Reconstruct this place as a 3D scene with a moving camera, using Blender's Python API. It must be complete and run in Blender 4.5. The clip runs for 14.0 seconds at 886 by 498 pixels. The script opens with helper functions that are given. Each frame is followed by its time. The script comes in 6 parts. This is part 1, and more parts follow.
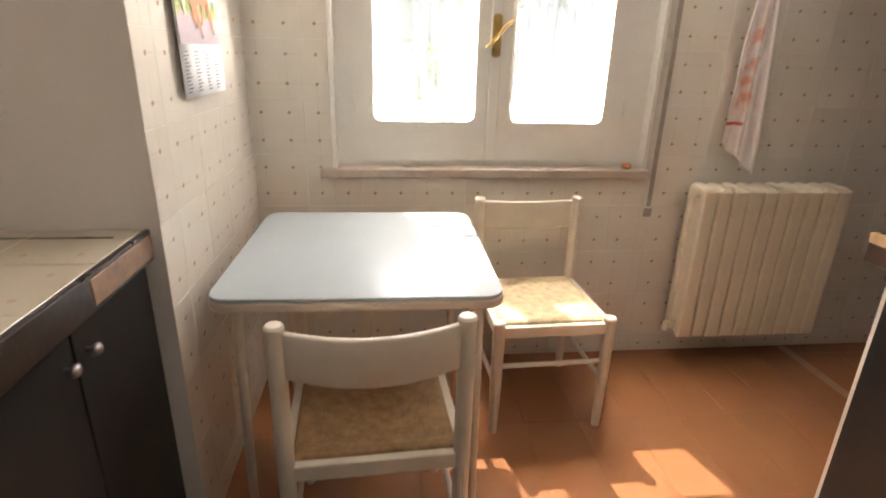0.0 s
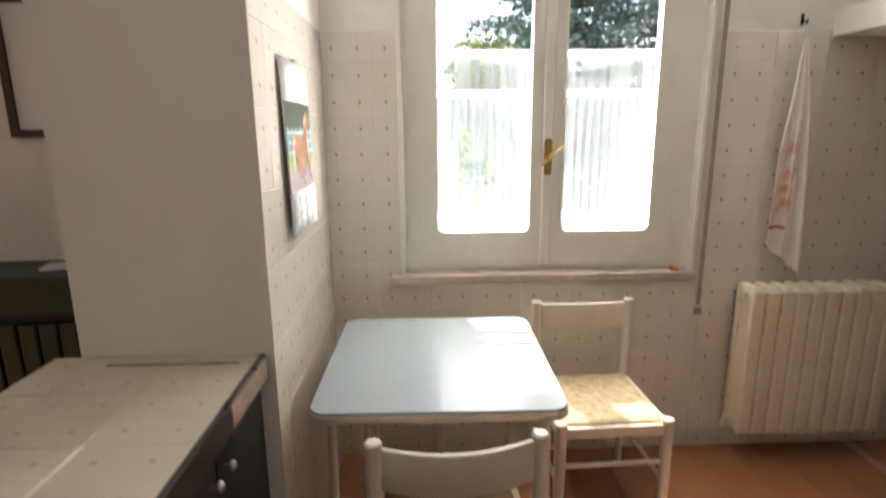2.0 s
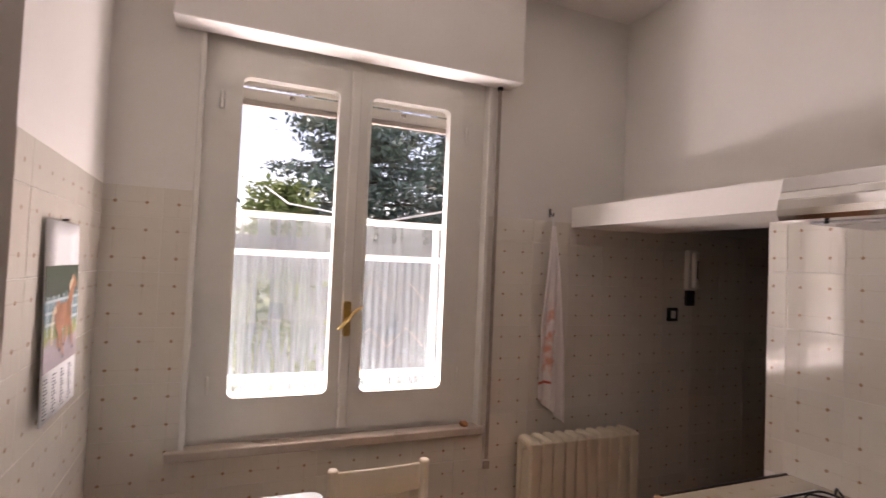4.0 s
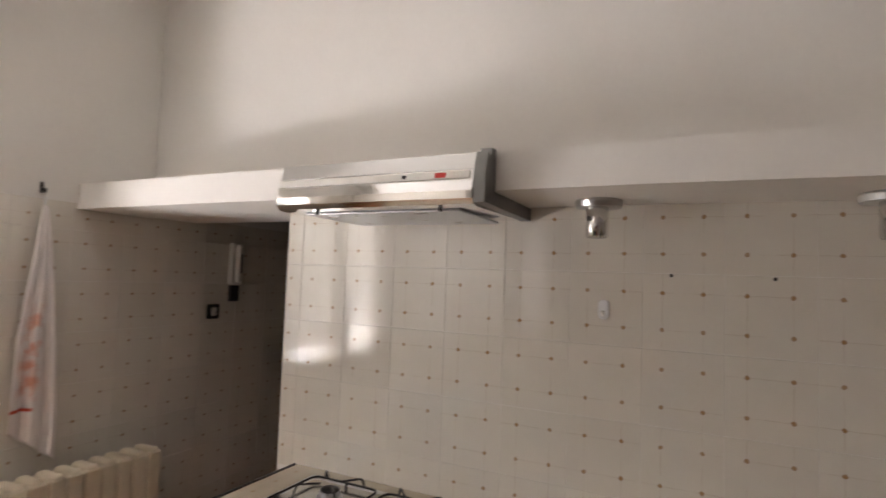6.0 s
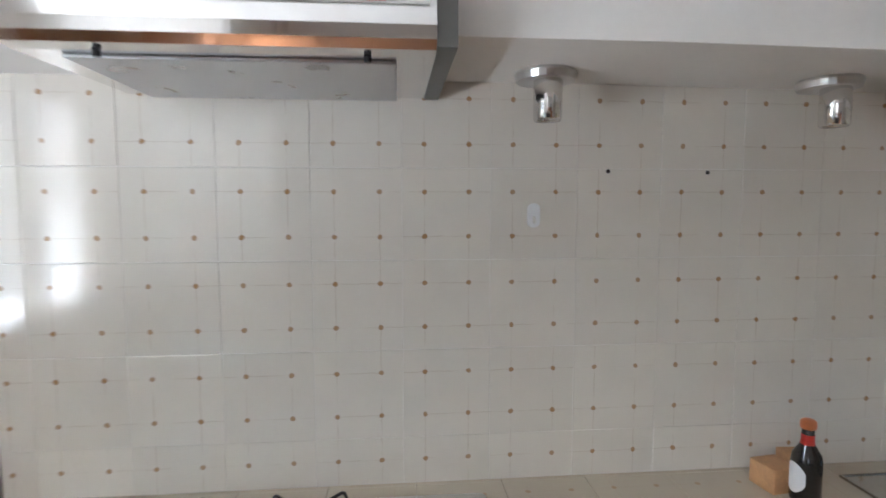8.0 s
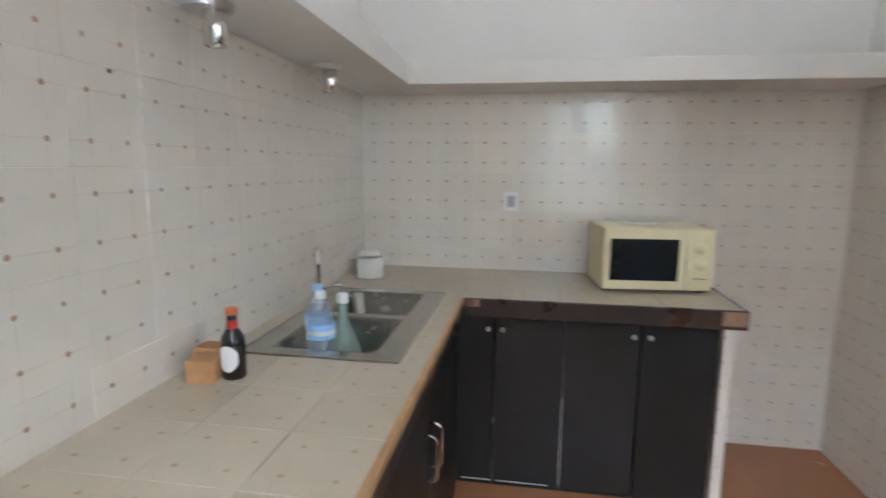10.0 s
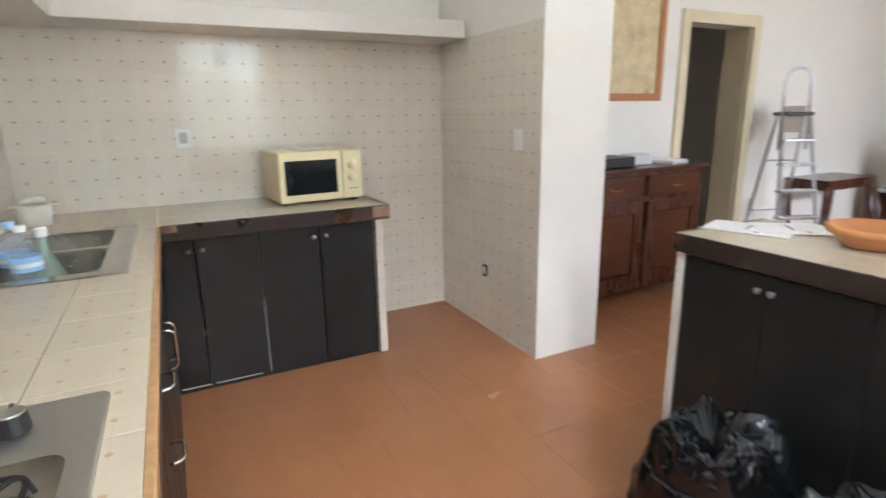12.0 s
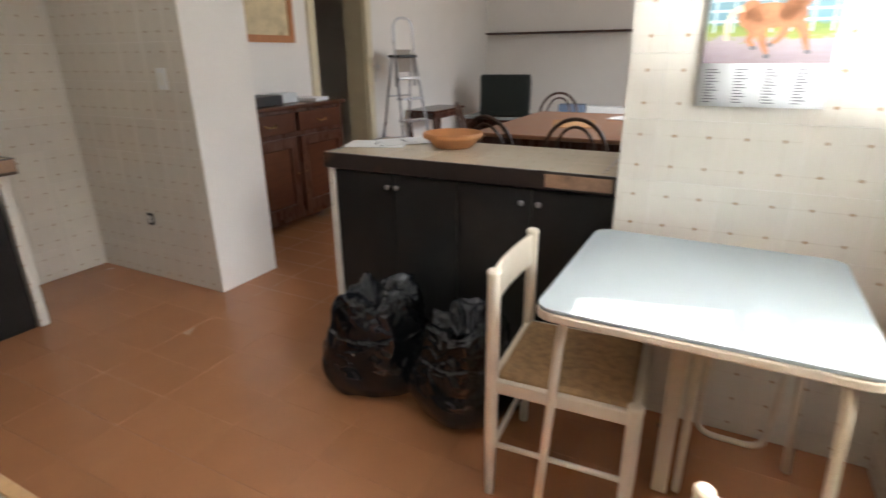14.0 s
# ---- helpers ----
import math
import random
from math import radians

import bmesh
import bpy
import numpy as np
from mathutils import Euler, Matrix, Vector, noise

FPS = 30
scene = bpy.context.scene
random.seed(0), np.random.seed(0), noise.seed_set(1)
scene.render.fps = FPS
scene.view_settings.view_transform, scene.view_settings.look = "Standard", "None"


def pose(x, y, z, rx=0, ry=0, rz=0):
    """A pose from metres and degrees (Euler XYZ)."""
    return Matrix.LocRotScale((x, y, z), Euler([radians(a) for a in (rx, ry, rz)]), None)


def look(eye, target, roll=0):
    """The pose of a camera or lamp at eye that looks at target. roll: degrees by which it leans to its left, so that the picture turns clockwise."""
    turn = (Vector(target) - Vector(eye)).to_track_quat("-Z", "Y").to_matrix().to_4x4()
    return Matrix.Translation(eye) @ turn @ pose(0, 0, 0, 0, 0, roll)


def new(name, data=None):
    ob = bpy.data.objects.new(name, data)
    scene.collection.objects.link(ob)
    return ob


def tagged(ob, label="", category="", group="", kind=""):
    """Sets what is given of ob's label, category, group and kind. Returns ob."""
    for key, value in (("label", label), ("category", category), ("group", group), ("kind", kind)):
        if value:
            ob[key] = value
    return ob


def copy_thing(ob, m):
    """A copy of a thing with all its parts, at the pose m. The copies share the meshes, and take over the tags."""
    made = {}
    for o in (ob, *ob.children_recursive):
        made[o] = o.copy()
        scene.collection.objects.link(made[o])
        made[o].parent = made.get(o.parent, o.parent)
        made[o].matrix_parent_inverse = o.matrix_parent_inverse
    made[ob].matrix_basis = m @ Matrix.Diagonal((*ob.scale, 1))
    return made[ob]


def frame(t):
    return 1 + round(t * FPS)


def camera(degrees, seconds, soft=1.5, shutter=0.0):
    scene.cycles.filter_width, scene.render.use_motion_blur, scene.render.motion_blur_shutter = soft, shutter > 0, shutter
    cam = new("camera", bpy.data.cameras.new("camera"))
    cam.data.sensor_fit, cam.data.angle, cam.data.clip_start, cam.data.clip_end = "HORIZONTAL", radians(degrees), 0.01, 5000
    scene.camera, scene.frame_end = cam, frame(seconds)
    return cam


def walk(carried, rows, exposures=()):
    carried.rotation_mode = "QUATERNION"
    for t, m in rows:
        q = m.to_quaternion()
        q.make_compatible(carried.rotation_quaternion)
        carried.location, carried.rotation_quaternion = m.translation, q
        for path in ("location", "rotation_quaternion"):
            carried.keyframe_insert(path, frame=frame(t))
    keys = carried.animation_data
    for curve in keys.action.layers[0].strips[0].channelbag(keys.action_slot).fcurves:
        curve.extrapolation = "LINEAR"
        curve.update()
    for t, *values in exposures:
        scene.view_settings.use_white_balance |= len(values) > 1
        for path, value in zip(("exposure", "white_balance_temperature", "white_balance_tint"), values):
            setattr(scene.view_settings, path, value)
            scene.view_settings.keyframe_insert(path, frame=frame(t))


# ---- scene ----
cam = camera(79.4, 14.0, shutter=0.4)
PATH = [
    (0, (0.139, 2.129, 1.271), (0.353, 3.997, 0.587), 1.6),
    (0.5, (0.125, 2.094, 1.227), (0.238, 3.933, 0.451), 1.6),
    (1, (0.128, 2.061, 1.271), (0.232, 3.902, 0.496), 0.2),
    (1.5, (0.099, 2.03, 1.35), (0.186, 3.921, 0.702), -0.4),
    (2, (0.046, 1.995, 1.456), (0.11, 3.946, 1.02), -0.5),
    (2.2, (-0.007, 1.988, 1.483), (0.079, 3.964, 1.185), -0.3),
    (4.3, (0.034, 1.974, 1.582), (0.921, 3.766, 1.651), 2.1),
    (4.5, (0.035, 1.987, 1.584), (0.991, 3.743, 1.627), 1.9),
    (5, (0.11, 1.974, 1.558), (1.377, 3.521, 1.587), 2.0),
    (5.5, (0.25, 1.929, 1.564), (1.851, 3.126, 1.627), 2.4),
    (6, (0.412, 1.936, 1.571), (2.205, 2.814, 1.689), 2.1),
    (6.5, (0.496, 1.987, 1.563), (2.392, 2.616, 1.674), 2.1),
    (7, (0.557, 2.152, 1.535), (2.521, 2.53, 1.572), 2.1),
    (7.2, (0.577, 2.231, 1.539), (2.552, 2.549, 1.522), 1.7),
    (9.5, (1.169, 2.772, 1.441), (2.175, 1.065, 1.171), -0.7),
    (10, (1.117, 2.815, 1.412), (1.425, 0.862, 1.109), 0.6),
    (10.5, (1.143, 3.01, 1.424), (1.13, 1.037, 1.098), 1.3),
    (11, (1.138, 3.155, 1.358), (1.007, 1.193, 0.992), 1.2),
    (11.5, (1.168, 3.258, 1.338), (0.806, 1.345, 0.883), 0.2),
    (12, (1.296, 3.343, 1.347), (0.42, 1.614, 0.855), -1.0),
    (12.5, (1.361, 3.421, 1.32), (0.319, 1.799, 0.789), -1.6),
    (13, (1.398, 3.476, 1.3), (0.316, 1.898, 0.718), -1.9),
    (13.5, (1.483, 3.507, 1.313), (0.081, 2.239, 0.657), -1.6),
    (14, (1.559, 3.602, 1.315), (-0.108, 2.737, 0.628), -0.6),
]
walk(cam, [(t, look(eye, target, roll)) for t, eye, target, roll in PATH],
     [(0.0, 1.78, 7600, 20), (1.0, 1.76, 7400, 19), (2.0, 1.5, 7100, 15), (4.5, 0.6, 7700, 36), (5.5, 0.9, 7800, 31), (6.5, 1.38, 6200, 14), (7.2, 1.5, 6000, 13), (9.5, 1.85, 5700, 12),
      (11.0, 2.42, 6200, 10), (13.0, 2.52, 6200, 10), (14.0, 1.78, 6700, 12)])


# ---- light ----
def make_world():
    w = bpy.data.worlds.new("sky")
    scene.world = w
    w.use_nodes = True
    nt = w.node_tree
    bg = nt.nodes["Background"]
    sky = nt.nodes.new("ShaderNodeTexSky")
    sky.sky_type = "NISHITA"
    sky.sun_disc = False
    sky.sun_elevation = radians(55.6)
    sky.sun_rotation = radians(-13.5)
    nt.links.new(sky.outputs[0], bg.inputs[0])
    bg.inputs[1].default_value = 0.15


make_world()
sun = new("sun", bpy.data.lights.new("sun", "SUN"))
sun.data.energy, sun.data.angle, sun.data.color = 5.0, radians(0.5), (1, 0.95, 0.87)
sun.matrix_world = look((-1.0, 9.0, 9.0), (-1.0 + 0.24, 8.0, 9.0 - 1.5))


def area_lamp(name, x, y, z, w, h, watts, target):
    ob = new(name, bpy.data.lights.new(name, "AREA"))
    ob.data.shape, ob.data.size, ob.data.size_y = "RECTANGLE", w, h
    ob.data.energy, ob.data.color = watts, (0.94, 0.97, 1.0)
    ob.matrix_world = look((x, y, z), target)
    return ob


area_lamp("kitchen_window_skylight", 0.56, 12.6, 6.7, 13.0, 3.2, 840, (0.56, 4.0, 1.6))
# Added fill lamp, hidden below the panes: brightens ceiling and upper walls.
area_lamp("kitchen_window_sill_fill", 0.53, 4.56, 0.90, 1.02, 0.16, 105, (0.53, 3.6, 1.7))
area_lamp("dining_window_skylight", -3.4, 4.50, 1.6, 1.9, 1.6, 13, (-3.4, 2.0, 1.2))


# ---- materials ----
def mat(name, base, rough=0.5, vary=0.08, scale=6.0, bump=0.0, bscale=120.0, metal=0.0, coat=0.0, stain=None, stain_amt=0.3, rvary=0.1, spec=0.5, stretch=(1, 1, 1)):
    m = bpy.data.materials.new(name)
    m.use_nodes = True
    nt = m.node_tree
    L = nt.links.new
    p = nt.nodes["Principled BSDF"]
    tc = nt.nodes.new("ShaderNodeTexCoord")
    mp = nt.nodes.new("ShaderNodeMapping")
    mp.inputs["Scale"].default_value = stretch
    L(tc.outputs["Object"], mp.inputs[0])
    n1 = nt.nodes.new("ShaderNodeTexNoise")
    n1.inputs["Scale"].default_value, n1.inputs["Detail"].default_value = scale, 6
    L(mp.outputs[0], n1.inputs["Vector"])
    n2 = nt.nodes.new("ShaderNodeTexNoise")
    n2.inputs["Scale"].default_value, n2.inputs["Detail"].default_value = bscale, 3
    L(mp.outputs[0], n2.inputs["Vector"])
    mix = nt.nodes.new("ShaderNodeMix")
    mix.data_type = "RGBA"
    mix.inputs[6].default_value = (*[c * (1 - vary) for c in base], 1)
    mix.inputs[7].default_value = (*[min(1, c * (1 + vary)) for c in base], 1)
    add = nt.nodes.new("ShaderNodeMath")
    add.operation = "MULTIPLY_ADD"
    add.inputs[1].default_value = 0.35
    L(n2.outputs[0], add.inputs[0])
    L(n1.outputs[0], add.inputs[2])
    sub = nt.nodes.new("ShaderNodeMapRange")
    sub.inputs[1].default_value, sub.inputs[2].default_value = 0.4, 0.95
    L(add.outputs[0], sub.inputs[0])
    L(sub.outputs[0], mix.inputs[0])
    out = mix.outputs[2]
    if stain:
        n3 = nt.nodes.new("ShaderNodeTexNoise")
        n3.inputs["Scale"].default_value, n3.inputs["Detail"].default_value = scale * 0.6, 8
        L(tc.outputs["Object"], n3.inputs["Vector"])
        r = nt.nodes.new("ShaderNodeMapRange")
        r.inputs[1].default_value, r.inputs[2].default_value, r.inputs[4].default_value = 0.56, 0.72, stain_amt
        L(n3.outputs[0], r.inputs[0])
        m2 = nt.nodes.new("ShaderNodeMix")
        m2.data_type = "RGBA"
        m2.inputs[7].default_value = (*stain, 1)
        L(r.outputs[0], m2.inputs[0])
        L(out, m2.inputs[6])
        out = m2.outputs[2]
    L(out, p.inputs["Base Color"])
    rr = nt.nodes.new("ShaderNodeMapRange")
    rr.inputs[3].default_value, rr.inputs[4].default_value = max(0.02, rough - rvary), min(1, rough + rvary)
    L(n1.outputs[0], rr.inputs[0])
    L(rr.outputs[0], p.inputs["Roughness"])
    p.inputs["Metallic"].default_value = metal
    p.inputs["Coat Weight"].default_value = coat
    p.inputs["Specular IOR Level"].default_value = spec
    if bump:
        b = nt.nodes.new("ShaderNodeBump")
        b.inputs["Strength"].default_value, b.inputs["Distance"].default_value = bump, 0.002
        L(n2.outputs[0], b.inputs["Height"])
        L(b.outputs[0], p.inputs["Normal"])
    return m


TILE = 0.203


def tile_mat(name, base, rough, ink=1.0):
    """Cream glazed tile: four small tan dots joined by broken thin lines."""
    m = bpy.data.materials.new(name)
    m.use_nodes = True
    nt = m.node_tree
    L = nt.links.new
    p = nt.nodes["Principled BSDF"]
    tc = nt.nodes.new("ShaderNodeTexCoord")
    info = nt.nodes.new("ShaderNodeObjectInfo")
    sep = nt.nodes.new("ShaderNodeSeparateXYZ")
    L(tc.outputs["Object"], sep.inputs[0])

    def op(kind, a, b=0.0, c=0.0):
        n = nt.nodes.new("ShaderNodeMath")
        n.operation = kind
        for i, v in enumerate((a, b, c)):
            if isinstance(v, (int, float)):
                n.inputs[i].default_value = v
            else:
                L(v, n.inputs[i])
        return n.outputs[0]

    wob = nt.nodes.new("ShaderNodeTexNoise")
    wob.noise_dimensions = "4D"
    wob.inputs["Scale"].default_value = 90
    L(tc.outputs["Object"], wob.inputs["Vector"])
    L(op("MULTIPLY", info.outputs["Random"], 50.0), wob.inputs["W"])
    wv = op("MULTIPLY_ADD", wob.outputs[0], 0.006, -0.003)
    q = TILE / 4
    dx = op("ABSOLUTE", op("ADD", op("SUBTRACT", op("ABSOLUTE", sep.outputs[0]), q), wv))
    dy = op("ABSOLUTE", op("ADD", op("SUBTRACT", op("ABSOLUTE", sep.outputs[1]), q), wv))
    d = op("SQRT", op("ADD", op("MULTIPLY", dx, dx), op("MULTIPLY", dy, dy)))
    dot = op("SMOOTH_MIN", op("MAXIMUM", op("MULTIPLY_ADD", d, -1 / 0.002, 3.4), 0.0), 1.0, 0.1)
    ln = op("MAXIMUM", op("MULTIPLY_ADD", op("MINIMUM", dx, dy), -1 / 0.0010, 1.15), 0.0)
    brk = nt.nodes.new("ShaderNodeTexNoise")
    brk.noise_dimensions = "4D"
    brk.inputs["Scale"].default_value = 14
    L(tc.outputs["Object"], brk.inputs["Vector"])
    L(op("MULTIPLY", info.outputs["Random"], 90.0), brk.inputs["W"])
    br = nt.nodes.new("ShaderNodeMapRange")
    br.inputs[1].default_value, br.inputs[2].default_value = 0.42, 0.58
    L(brk.outputs[0], br.inputs[0])
    ln = op("MULTIPLY", op("MINIMUM", ln, 1.0), op("MULTIPLY", br.outputs[0], 0.42 * ink))
    tone = op("MULTIPLY_ADD", info.outputs["Random"], 0.05, 0.975)
    big = nt.nodes.new("ShaderNodeTexNoise")
    big.inputs["Scale"].default_value, big.inputs["Detail"].default_value = 9, 5
    L(tc.outputs["Object"], big.inputs["Vector"])
    tone = op("MULTIPLY", tone, op("MULTIPLY_ADD", big.outputs[0], 0.10, 0.95))
    vm = nt.nodes.new("ShaderNodeVectorMath")
    vm.operation = "SCALE"
    vm.inputs[0].default_value = base
    L(tone, vm.inputs[3])
    m1 = nt.nodes.new("ShaderNodeMix")
    m1.data_type = "RGBA"
    L(ln, m1.inputs[0])
    L(vm.outputs[0], m1.inputs[6])
    m1.inputs[7].default_value = (0.36, 0.24, 0.13, 1)
    m2 = nt.nodes.new("ShaderNodeMix")
    m2.data_type = "RGBA"
    L(op("MULTIPLY", op("MINIMUM", dot, 1.0), op("MULTIPLY_ADD", brk.outputs[0], 0.5 * ink, 0.6 * ink)), m2.inputs[0])
    L(m1.outputs[2], m2.inputs[6])
    m2.inputs[7].default_value = (0.36, 0.19, 0.07, 1)
    L(m2.outputs[2], p.inputs["Base Color"])
    p.inputs["Roughness"].default_value = rough
    p.inputs["Specular IOR Level"].default_value = 0.9
    b = nt.nodes.new("ShaderNodeBump")
    b.inputs["Strength"].default_value, b.inputs["Distance"].default_value = 0.10, 0.004
    L(big.outputs[0], b.inputs["Height"])
    L(b.outputs[0], p.inputs["Normal"])
    return m


def floor_mat(name):
    m = mat(name, (0.345, 0.152, 0.070), 0.20, 0.06, 3, 0.06, 70, stain=(0.27, 0.112, 0.054), stain_amt=0.3)
    nt = m.node_tree
    p = nt.nodes["Principled BSDF"]
    src = p.inputs["Base Color"].links[0].from_socket
    info = nt.nodes.new("ShaderNodeObjectInfo")
    hsv = nt.nodes.new("ShaderNodeHueSaturation")
    r = nt.nodes.new("ShaderNodeMapRange")
    r.inputs[3].default_value, r.inputs[4].default_value = 0.98, 1.02
    nt.links.new(info.outputs["Random"], r.inputs[0])
    nt.links.new(r.outputs[0], hsv.inputs["Value"])
    nt.links.new(src, hsv.inputs["Color"])
    nt.links.new(hsv.outputs[0], p.inputs["Base Color"])
    return m


def glass_mat(name, rough=0.0, color=(1, 1, 1)):
    m = bpy.data.materials.new(name)
    m.use_nodes = True
    p = m.node_tree.nodes["Principled BSDF"]
    p.inputs["Base Color"].default_value = (*color, 1)
    p.inputs["Transmission Weight"].default_value = 1
    p.inputs["Roughness"].default_value = rough
    p.inputs["IOR"].default_value = 1.45
    return m


def thin_mat(name, tint, gloss):
    """A thin clear wall: tinted see-through with a share of gloss."""
    m = bpy.data.materials.new(name)
    m.use_nodes = True
    nt = m.node_tree
    p = nt.nodes["Principled BSDF"]
    p.inputs["Base Color"].default_value = (*[0.8 * c for c in tint], 1)
    p.inputs["Roughness"].default_value = 0.08
    p.inputs["Specular IOR Level"].default_value = 0.9
    clear = nt.nodes.new("ShaderNodeBsdfTransparent")
    clear.inputs[0].default_value = (*tint, 1)
    mx = nt.nodes.new("ShaderNodeMixShader")
    mx.inputs[0].default_value = gloss
    nt.links.new(clear.outputs[0], mx.inputs[1])
    nt.links.new(p.outputs[0], mx.inputs[2])
    nt.links.new(mx.outputs[0], nt.nodes["Material Output"].inputs[0])
    return m


def wood_mat(name, dark, light, rough=0.35, scale=4.0, stretch=(12, 12, 1)):
    return mat(name, [(a + b) / 2 for a, b in zip(dark, light)], rough, 0.22, scale, 0.08, 60, stretch=stretch, stain=dark, stain_amt=0.4)


M = {}
M["plaster"] = mat("plaster_white", (0.76, 0.73, 0.68), 0.85, 0.04, 1.7, 0.18, 60, stain=(0.68, 0.64, 0.57), stain_amt=0.35)
M["ceiling"] = mat("ceiling_white", (0.80, 0.78, 0.74), 0.9, 0.03, 1.2, 0.15, 50)
M["tile"] = tile_mat("wall_tile_glaze", (0.72, 0.67, 0.585), 0.10)
M["toptile"] = tile_mat("worktop_tile_glaze", (0.52, 0.45, 0.345), 0.22, 0.6)
M["grout"] = mat("grout", (0.56, 0.51, 0.44), 0.85, 0.12, 12, 0.3, 160)
M["floor"] = floor_mat("floor_tile_clay")
M["fgrout"] = mat("floor_grout", (0.325, 0.142, 0.066), 0.35, 0.2, 12, 0.3, 160)
M["black"] = mat("black_lacquer", (0.015, 0.0145, 0.0145), 0.38, 0.3, 5, 0.10, 90, stain=(0.032, 0.027, 0.024), stain_amt=0.5, spec=0.4)
M["edge"] = mat("worn_edging", (0.028, 0.02, 0.017), 0.3, 0.4, 7, 0.25, 60, stain=(0.22, 0.10, 0.05), stain_amt=0.5, stretch=(1, 1, 1))
M["rawwood"] = wood_mat("raw_wood_edge", (0.30, 0.16, 0.07), (0.50, 0.31, 0.15), 0.55)
M["edgeworn"] = mat("edge_worn_bare", (0.27, 0.16, 0.10), 0.4, 0.5, 9, 0.2, 60, stain=(0.04, 0.028, 0.022), stain_amt=0.8)
M["chair"] = mat("cream_chair_paint", (0.70, 0.63, 0.52), 0.36, 0.05, 9, 0.08, 80, stain=(0.52, 0.42, 0.30), stain_amt=0.4)
M["laminate"] = mat("white_laminate", (0.38, 0.435, 0.455), 0.20, 0.02, 5, 0.02, 200, rvary=0.03, spec=0.25)
M["lamedge"] = mat("beige_plastic_edge", (0.60, 0.50, 0.40), 0.45, 0.08, 12, 0.1, 80)
M["tube"] = mat("cream_metal_tube", (0.68, 0.58, 0.46), 0.34, 0.06, 12, 0.05, 90)
M["radiator"] = mat("cream_radiator_enamel", (0.72, 0.63, 0.48), 0.4, 0.06, 8, 0.15, 70, stain=(0.5, 0.38, 0.25), stain_amt=0.35)
M["winpaint"] = mat("white_window_paint", (0.76, 0.74, 0.68), 0.38, 0.04, 6, 0.12, 60, stain=(0.55, 0.50, 0.42), stain_amt=0.3)
M["sill"] = mat("marble_sill", (0.50, 0.42, 0.35), 0.3, 0.2, 5, 0.1, 60, stain=(0.3, 0.2, 0.14), stain_amt=0.4)
M["glass"] = glass_mat("window_glass")
M["steel"] = mat("brushed_steel", (0.58, 0.57, 0.55), 0.3, 0.03, 5, 0.03, 140, metal=1, rvary=0.05, stretch=(6, 1, 6))
M["chrome"] = mat("chrome", (0.75, 0.74, 0.72), 0.09, 0.04, 12, 0.02, 90, metal=1, rvary=0.05)
M["inox"] = mat("scratched_sink_steel", (0.50, 0.49, 0.46), 0.17, 0.1, 14, 0.1, 120, metal=1, stain=(0.33, 0.32, 0.22), stain_amt=0.4)
# Shade inside the bowls put into the steel's colour, over greenish stains.
M["bowl"] = mat("shaded_stained_bowl_steel", (0.26, 0.26, 0.235), 0.24, 0.15, 14, 0.1, 120, metal=1, stain=(0.20, 0.20, 0.11), stain_amt=0.5)
M["brass"] = mat("worn_brass", (0.52, 0.36, 0.14), 0.3, 0.2, 25, 0.1, 90, metal=1)
M["iron"] = mat("black_iron", (0.03, 0.028, 0.027), 0.45, 0.3, 25, 0.3, 90, metal=0.6)
M["darkplastic"] = mat("black_plastic", (0.012, 0.012, 0.013), 0.45, 0.2, 15, 0.08, 120)
M["bag"] = mat("black_bin_liner", (0.008, 0.010, 0.013), 0.17, 0.3, 12, 0.10, 60, spec=0.5, rvary=0.05)
M["cream"] = mat("cream_enamel", (0.72, 0.64, 0.40), 0.35, 0.04, 10, 0.06, 120)
M["screen"] = mat("dark_glass", (0.012, 0.015, 0.017), 0.06, 0.1, 8)
M["whiteplastic"] = mat("white_plastic", (0.72, 0.70, 0.64), 0.4, 0.04, 15, 0.05, 100)
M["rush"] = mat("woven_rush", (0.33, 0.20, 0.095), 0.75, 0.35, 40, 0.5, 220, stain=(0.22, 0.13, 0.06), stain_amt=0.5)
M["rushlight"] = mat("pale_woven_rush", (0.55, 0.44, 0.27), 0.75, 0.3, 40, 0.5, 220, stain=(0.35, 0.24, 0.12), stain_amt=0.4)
M["clay"] = mat("terracotta", (0.48, 0.20, 0.07), 0.55, 0.12, 12, 0.2, 90, stain=(0.58, 0.33, 0.17), stain_amt=0.4)
M["paper"] = mat("white_paper", (0.74, 0.74, 0.73), 0.7, 0.03, 12, 0.05, 90)
M["ink"] = mat("grey_ink", (0.16, 0.16, 0.17), 0.7, 0.1, 60)
M["greyinsert"] = mat("grey_socket_insert", (0.42, 0.41, 0.38), 0.45, 0.06, 15)
M["red"] = mat("red_plastic", (0.5, 0.03, 0.02), 0.35, 0.1, 30)
M["walnut"] = wood_mat("walnut_varnish", (0.04, 0.012, 0.006), (0.09, 0.03, 0.015), 0.28)
M["walnut_x"] = wood_mat("walnut_panel", (0.045, 0.014, 0.007), (0.11, 0.036, 0.017), 0.22, 5, (1.5, 12, 12))
M["bentwood"] = wood_mat("dark_bentwood", (0.03, 0.013, 0.008), (0.07, 0.03, 0.017), 0.3)
M["mahog"] = wood_mat("dining_table_top", (0.20, 0.095, 0.055), (0.32, 0.17, 0.10), 0.35, 3, (2, 12, 12))
M["frame"] = wood_mat("orange_wood_frame", (0.36, 0.13, 0.04), (0.50, 0.21, 0.08), 0.4)
M["doorpaint"] = mat("cream_door_paint", (0.66, 0.58, 0.40), 0.45, 0.06, 5, 0.1, 60)
